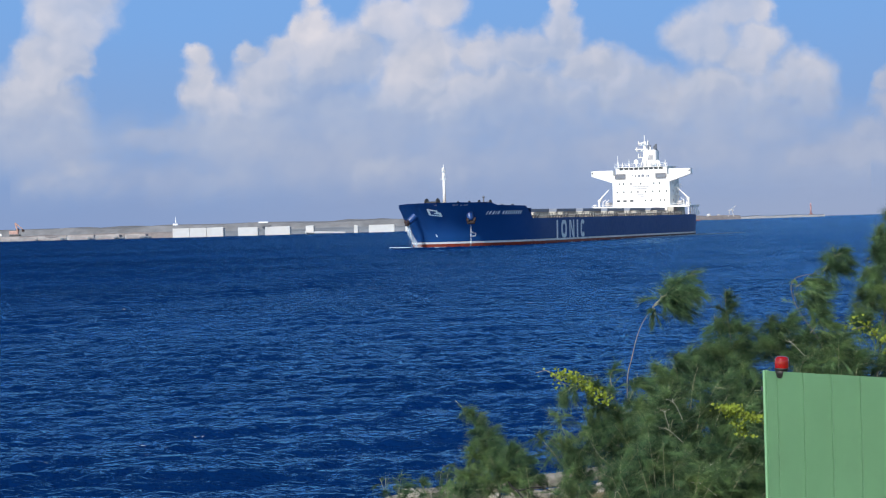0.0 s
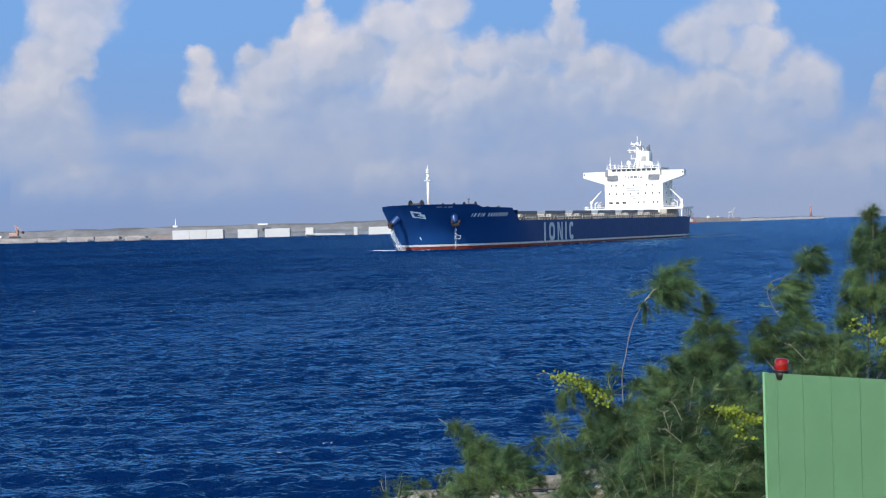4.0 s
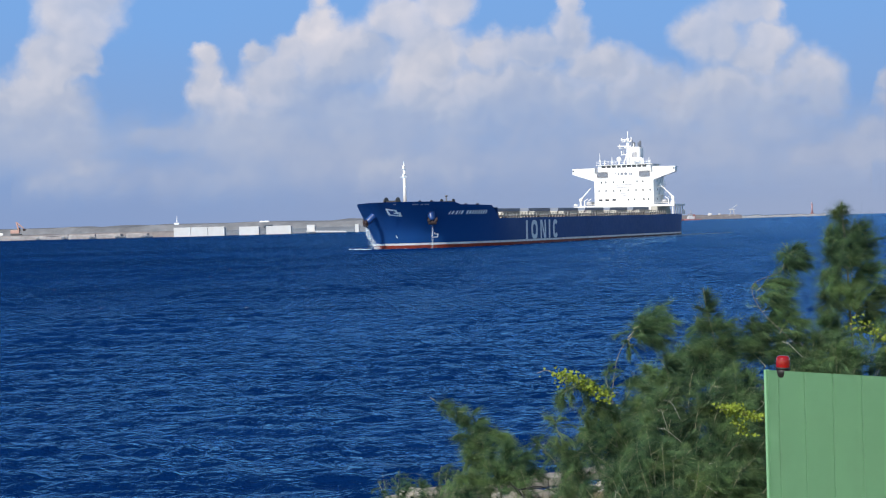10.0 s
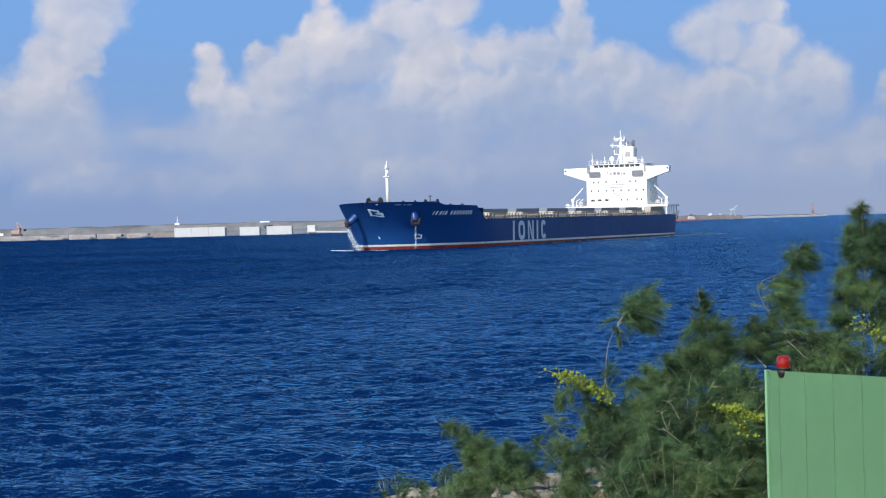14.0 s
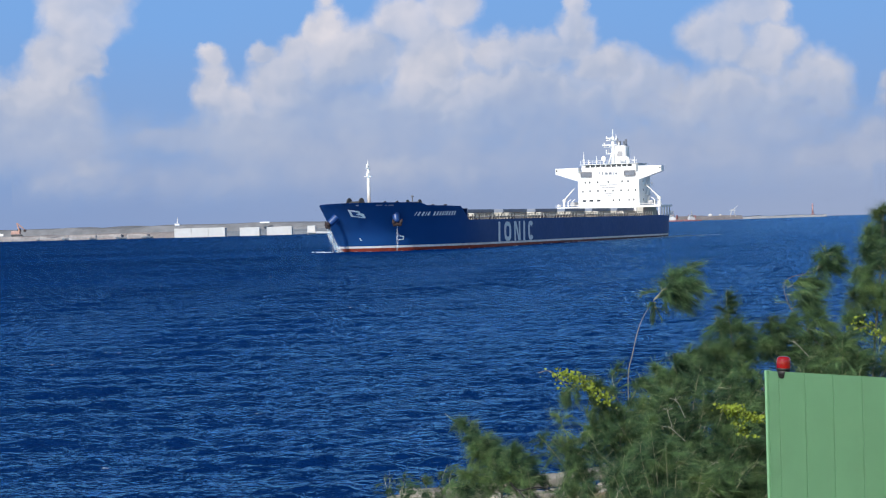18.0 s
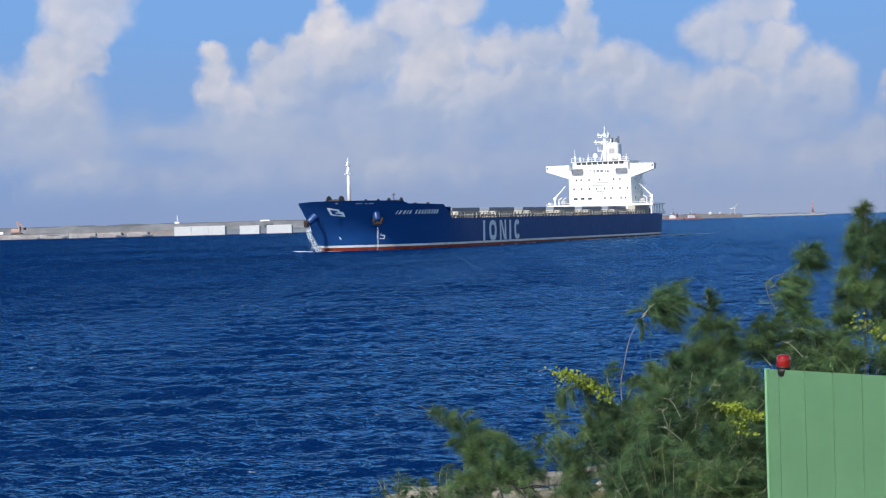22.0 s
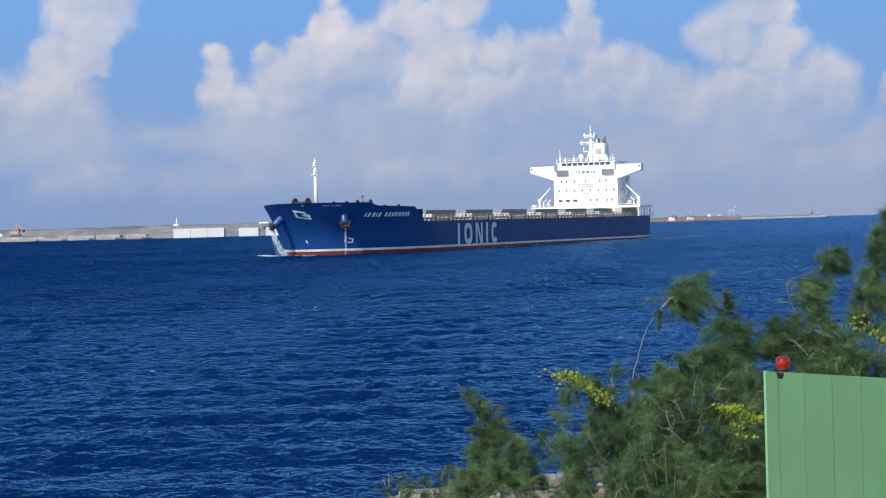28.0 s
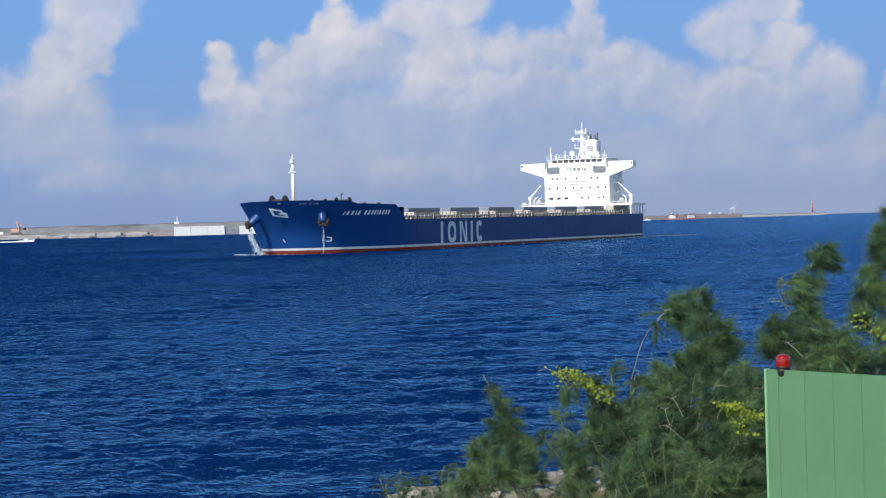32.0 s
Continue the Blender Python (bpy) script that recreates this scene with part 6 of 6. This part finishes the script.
add(sapling((1.75, 20.5, 2.3), [(0.0, 0, 0), (-0.18, 0, 0.55), (-0.19, 0, 0.97), (-0.34, 0, 1.14), (-0.63, 0, 1.25)], [([(-0.27, 0, 1.07), (-0.45, 0, 1.18), (-0.65, 0, 1.25)], 900, 0.15, 0.13),
    ([(-0.45, 0.05, 1.17), (-0.61, 0.05, 1.14), (-0.71, 0.05, 1.06)], 800, 0.16, 0.13),
    ([(-0.22, 0, 1.05), (-0.26, 0, 1.23), (-0.21, 0, 1.33)], 350, 0.14, 0.12),
    ([(-0.17, -0.1, 0.91), (-0.35, -0.1, 0.97), (-0.51, -0.1, 0.87)], 600, 0.17, 0.16),
    ([(-0.14, 0.1, 0.86), (-0.03, 0.1, 1.12), (0.05, 0.1, 1.22)], 700, 0.17, 0.17),
    ([(-0.2, -0.1, 0.6), (-0.41, -0.1, 0.76), (-0.57, -0.1, 0.72)], 900, 0.19, 0.18),
    ([(-0.21, -0.1, 0.39), (-0.46, -0.1, 0.56), (-0.65, -0.1, 0.56)], 900, 0.19, 0.18),
    ([(0.04, -1.2, 0.27), (0.19, -1.2, 0.49), (0.37, -1.2, 0.67)], 260, 0.10, 0.10)], 36, 'sparse casuarina bough reaching out under a vine', 0.007), 2.0, 0.3)
add(vine((1.25, 20.2, 3.47), (0.46, 0.2, 0.12), 300, 41, "yellow-green vine trailing over the thicket", 0.15), 2.0, 0.3)
add(vine((2.50, 18.9, 3.30), (0.36, 0.25, 0.07), 210, 47, "bright yellow-green vine spilling from the thicket", 0.05), 1.5, 0.4)
add(vine((2.47, 19.0, 3.22), (0.16, 0.2, 0.10), 160, 42, "bright yellow-green vine climbing in the thicket", 0.20), 1.5, 0.4)
add(vine((3.93, 20.25, 3.86), (0.4, 0.25, 0.22), 110, 43, "yellow-green vine leaves at the fence top"), 1.5, 0.2)
add(vine((1.0, 20.9, 3.52), (0.3, 0.2, 0.16), 28, 44, "sparse vine shoot at the thicket's edge"), 2.5, 0.2)


def grass():
    """Dry and green grass over the bank."""
    rng = np.random.RandomState(51)
    n = 22000
    x, y = rng.uniform(-3.5, 6.5, n), 16.5 + 12.6 * rng.rand(n) ** 0.8
    keep = (y < 29.2 + 0.06 * x) & (x > -0.95 + 0.25 * rng.rand(n))
    x, y = x[keep], y[keep]
    z = np.array([G(a, b) for a, b in zip(x, y)])
    n = len(x)
    ways = rng.normal(size=(n, 3)) * 0.35 + np.array([0.12, 0, 1.0])
    ways /= np.linalg.norm(ways, axis=1, keepdims=True)
    L = rng.uniform(0.12, 0.42, n) * np.where(y > 26.5, 0.62, 1.0) * np.clip(0.28 + (x - 0.3) * 0.6, 0.28, 1.0)
    v, q = strips(needles(np.stack([x, y, z], 1), ways, L, rng, 0.010, 0.25, 0.3))
    return tagged(mesh_quads("grass", v, q, M_GRASS), "mixed green and dry grass on the bank", "grass", kind="stuff")


grass()

# dead branch lying over the edging
bm = bmesh.new()
stem(bm, bend([(0.62, 24.6, 2.18), (0.74, 24.3, 2.06), (1.0, 24.3, 2.08), (1.35, 24.4, 1.9)], 6), 0.009, 0.006, 6)
stem(bm, bend([(0.74, 24.3, 2.06), (0.8, 24.2, 1.98), (0.9, 24.1, 1.80)], 5), 0.008, 0.005, 6)
tagged(part("dead_branch", bm, M_BLACK), "dark leafless branch hanging over the bank", "branch")


# ---- what moves ----
GUSTS = [(0, .6), (1, 1.3), (2, .05), (3, .35), (4.5, .2), (6, .35), (7, -.7), (8, -.5), (9, -.1), (10, -.6), (11, .05), (12, .15), (13, .65), (14, -1.05), (15.5, .1),
         (17, .95), (18, .55), (19, .35), (20, -.6), (21, -.55), (22, -.1), (23, -.65), (24, -.6), (25, .3), (26.5, .2), (28, 1.05), (29, .25), (30, .45), (31, -.35), (32, .65)]


def gust(t):
    for (a, p), (b, q) in zip(GUSTS, GUSTS[1:]):
        if t <= b:
            f = min(max((t - a) / (b - a), 0), 1)
            f = f * f * (3 - 2 * f)
            return p + (q - p) * f
    return GUSTS[-1][1]


def motions():
    # the ship closes the shore on a nearly straight course at about six knots
    rows = []
    for k in range(17):
        t = 2.0 * k
        d = t - 16
        psi = 0.348 + 0.0006 * d
        x, y = 60.95 - 0.807 * d - 0.0008 * d * d, 686.35 - 2.92 * d - 0.0064 * d * d
        rows.append((t, pose(x, y, SEA_LEVEL, 0, 0, math.degrees(math.atan2(-math.cos(psi), -math.sin(psi))))))
    walk(ship, [(t, m @ pose(0, 0, 0, 0, 0.078, 0)) for t, m in rows])
    for ob in (ship_foam, ship_wake, ship_wash):
        walk(ob, rows)
    # cloud banks drift slowly with the wind
    for ob, drift in clouds:
        y = ob.location.y
        walk(ob, [(t, pose(drift * t / 32, y, 0)) for t in (0, 16, 32)])
    # the sea runs before the wind
    walk(water, [(t, pose(0.9 * t, -0.5 * t, SEA_LEVEL + 0.03 * math.sin(t))) for t in (0, 4, 8, 12, 16, 20, 24, 28, 32)])
    # the motor boat comes in from the west
    walk(boat, [(t, pose(-286.6 + 6.4 * (t - 32), 1523, SEA_LEVEL, 0, 0, 0)) for t in (0, 8, 16, 24, 28, 32)])
    # the saplings bend each in its own gusts: seconds, lean away over the water, lean down the wind
    for ob, rows in ((sapling_a, [(0, -40, 12), (1, -45, -5), (2, -43, -3), (3, -46, -7), (6, -38, 20), (7, -34, 3), (8, -37, -12), (9, -41, 1), (10, -3, -5), (11, -35, 9), (12, -37, 6), (13, -35, 19), (14, -44, -5), (17, -46, -11), (18, -46, 4), (19, -36, -17), (20, -3, 6), (21, -43, -8), (22, -3, -12), (23, -16, -24), (24, -46, 16), (25, -26, 0), (28, -4, 10), (29, -41, -11), (30, -40, 18), (31, -33, -5), (32, -10, 23)]),
                     (sapling_c, [(0, -21, 5), (1, -22, 11), (2, -26, 3), (3, -13, 2), (6, -27, 2), (7, -38, -3), (8, -37, -1), (9, -28, 0), (10, -41, -2), (11, -18, 1), (12, 0, 0), (13, -29, 7), (14, -34, -6), (17, -24, 7), (18, -15, 4), (19, -31, 4), (20, -46, -4), (21, -39, 0), (22, -30, 2), (23, -34, -2), (24, -34, -2), (25, -38, 6), (28, -21, 7), (29, -42, 1), (30, -14, 4), (31, -39, 0), (32, -31, 7)]),
                     (sapling_d, [(0, 0, 6.1), (1, 0, 6.6), (2, 0, 2.3), (3, 0, -0.7), (6, 0, 1.9), (7, 0, -5.2), (8, 0, -3.6), (9, 0, 0.9), (10, 0, 0.2), (11, 0, -1.7), (12, 0, -0.0), (13, 0, 5.2), (14, 0, -1.4), (17, 0, 1.4), (18, 0, 5.9), (19, 0, 5.2), (20, 0, -2.1), (21, 0, -1.2), (22, 0, 0.7), (23, 0, 1.6), (24, 0, -4.5), (25, 0, 4.2), (28, 0, 5.4), (29, 0, 2.1), (30, 0, 4.5), (31, 0, -1.7), (32, 0, -0.7)]),
                     (sapling_e, [(0, 0, 5.5), (1, 0, 3.9), (2, 0, 2.2), (3, 0, 0.5), (6, 0, -1.1), (7, 0, -1.3), (8, 0, -5.1), (9, 0, 0.5), (10, 0, -4.9), (11, 0, -1.3), (12, 0, 0.1), (13, 0, 2.6), (14, 0, -3.4), (17, 0, -1.8), (18, 0, 3.2), (19, 0, 1.2), (20, 0, 2.0), (21, 0, -6.5), (22, 0, -1.3), (23, 0, -2.6), (24, 0, -3.4), (25, 0, -0.9), (28, 0, 4.3), (29, 0, -2.0), (30, 0, 0.9), (31, 0, 0.1), (32, 0, 1.8)]),
                     (sapling_f, [(0, 0, 4.6), (1, 0, 1.4), (2, 0, 1.7), (3, 0, 1.2), (6, 0, -1.7), (7, 0, -1.4), (8, 0, -6.5), (9, 0, 1.2), (10, 0, -6.6), (11, 0, -4.1), (12, 0, 0.8), (13, 0, 4.3), (14, 0, -2.6), (17, 0, 0.5), (18, 0, 1.7), (19, 0, 3.0), (20, 0, 2.8), (21, 0, 2.3), (22, 0, -1.9), (23, 0, -2.5), (24, 0, -4.5), (25, 0, 0.5), (28, 0, 3.7), (29, 0, -0.6), (30, 0, 1.9), (31, 0, 1.9), (32, 0, 3.7)])):
        base = ob.matrix_basis.copy()
        walk(ob, [(t, base @ pose(0, 0, 0, a, b, 0)) for t, a, b in rows])
    # shrubs sway in the gusts
    for ob, sway, delay in shrubs:
        base = ob.matrix_basis.copy()
        rows = []
        for k in range(65):
            t = 0.5 * k
            a = sway * gust(t - delay) + 0.18 * sway * math.sin(t * 4.1 + delay * 9)
            b = 0.3 * sway * math.sin(t * 2.7 + delay * 17)
            rows.append((t, base @ pose(0, 0, 0, b, a, 0)))
        walk(ob, rows)


motions()
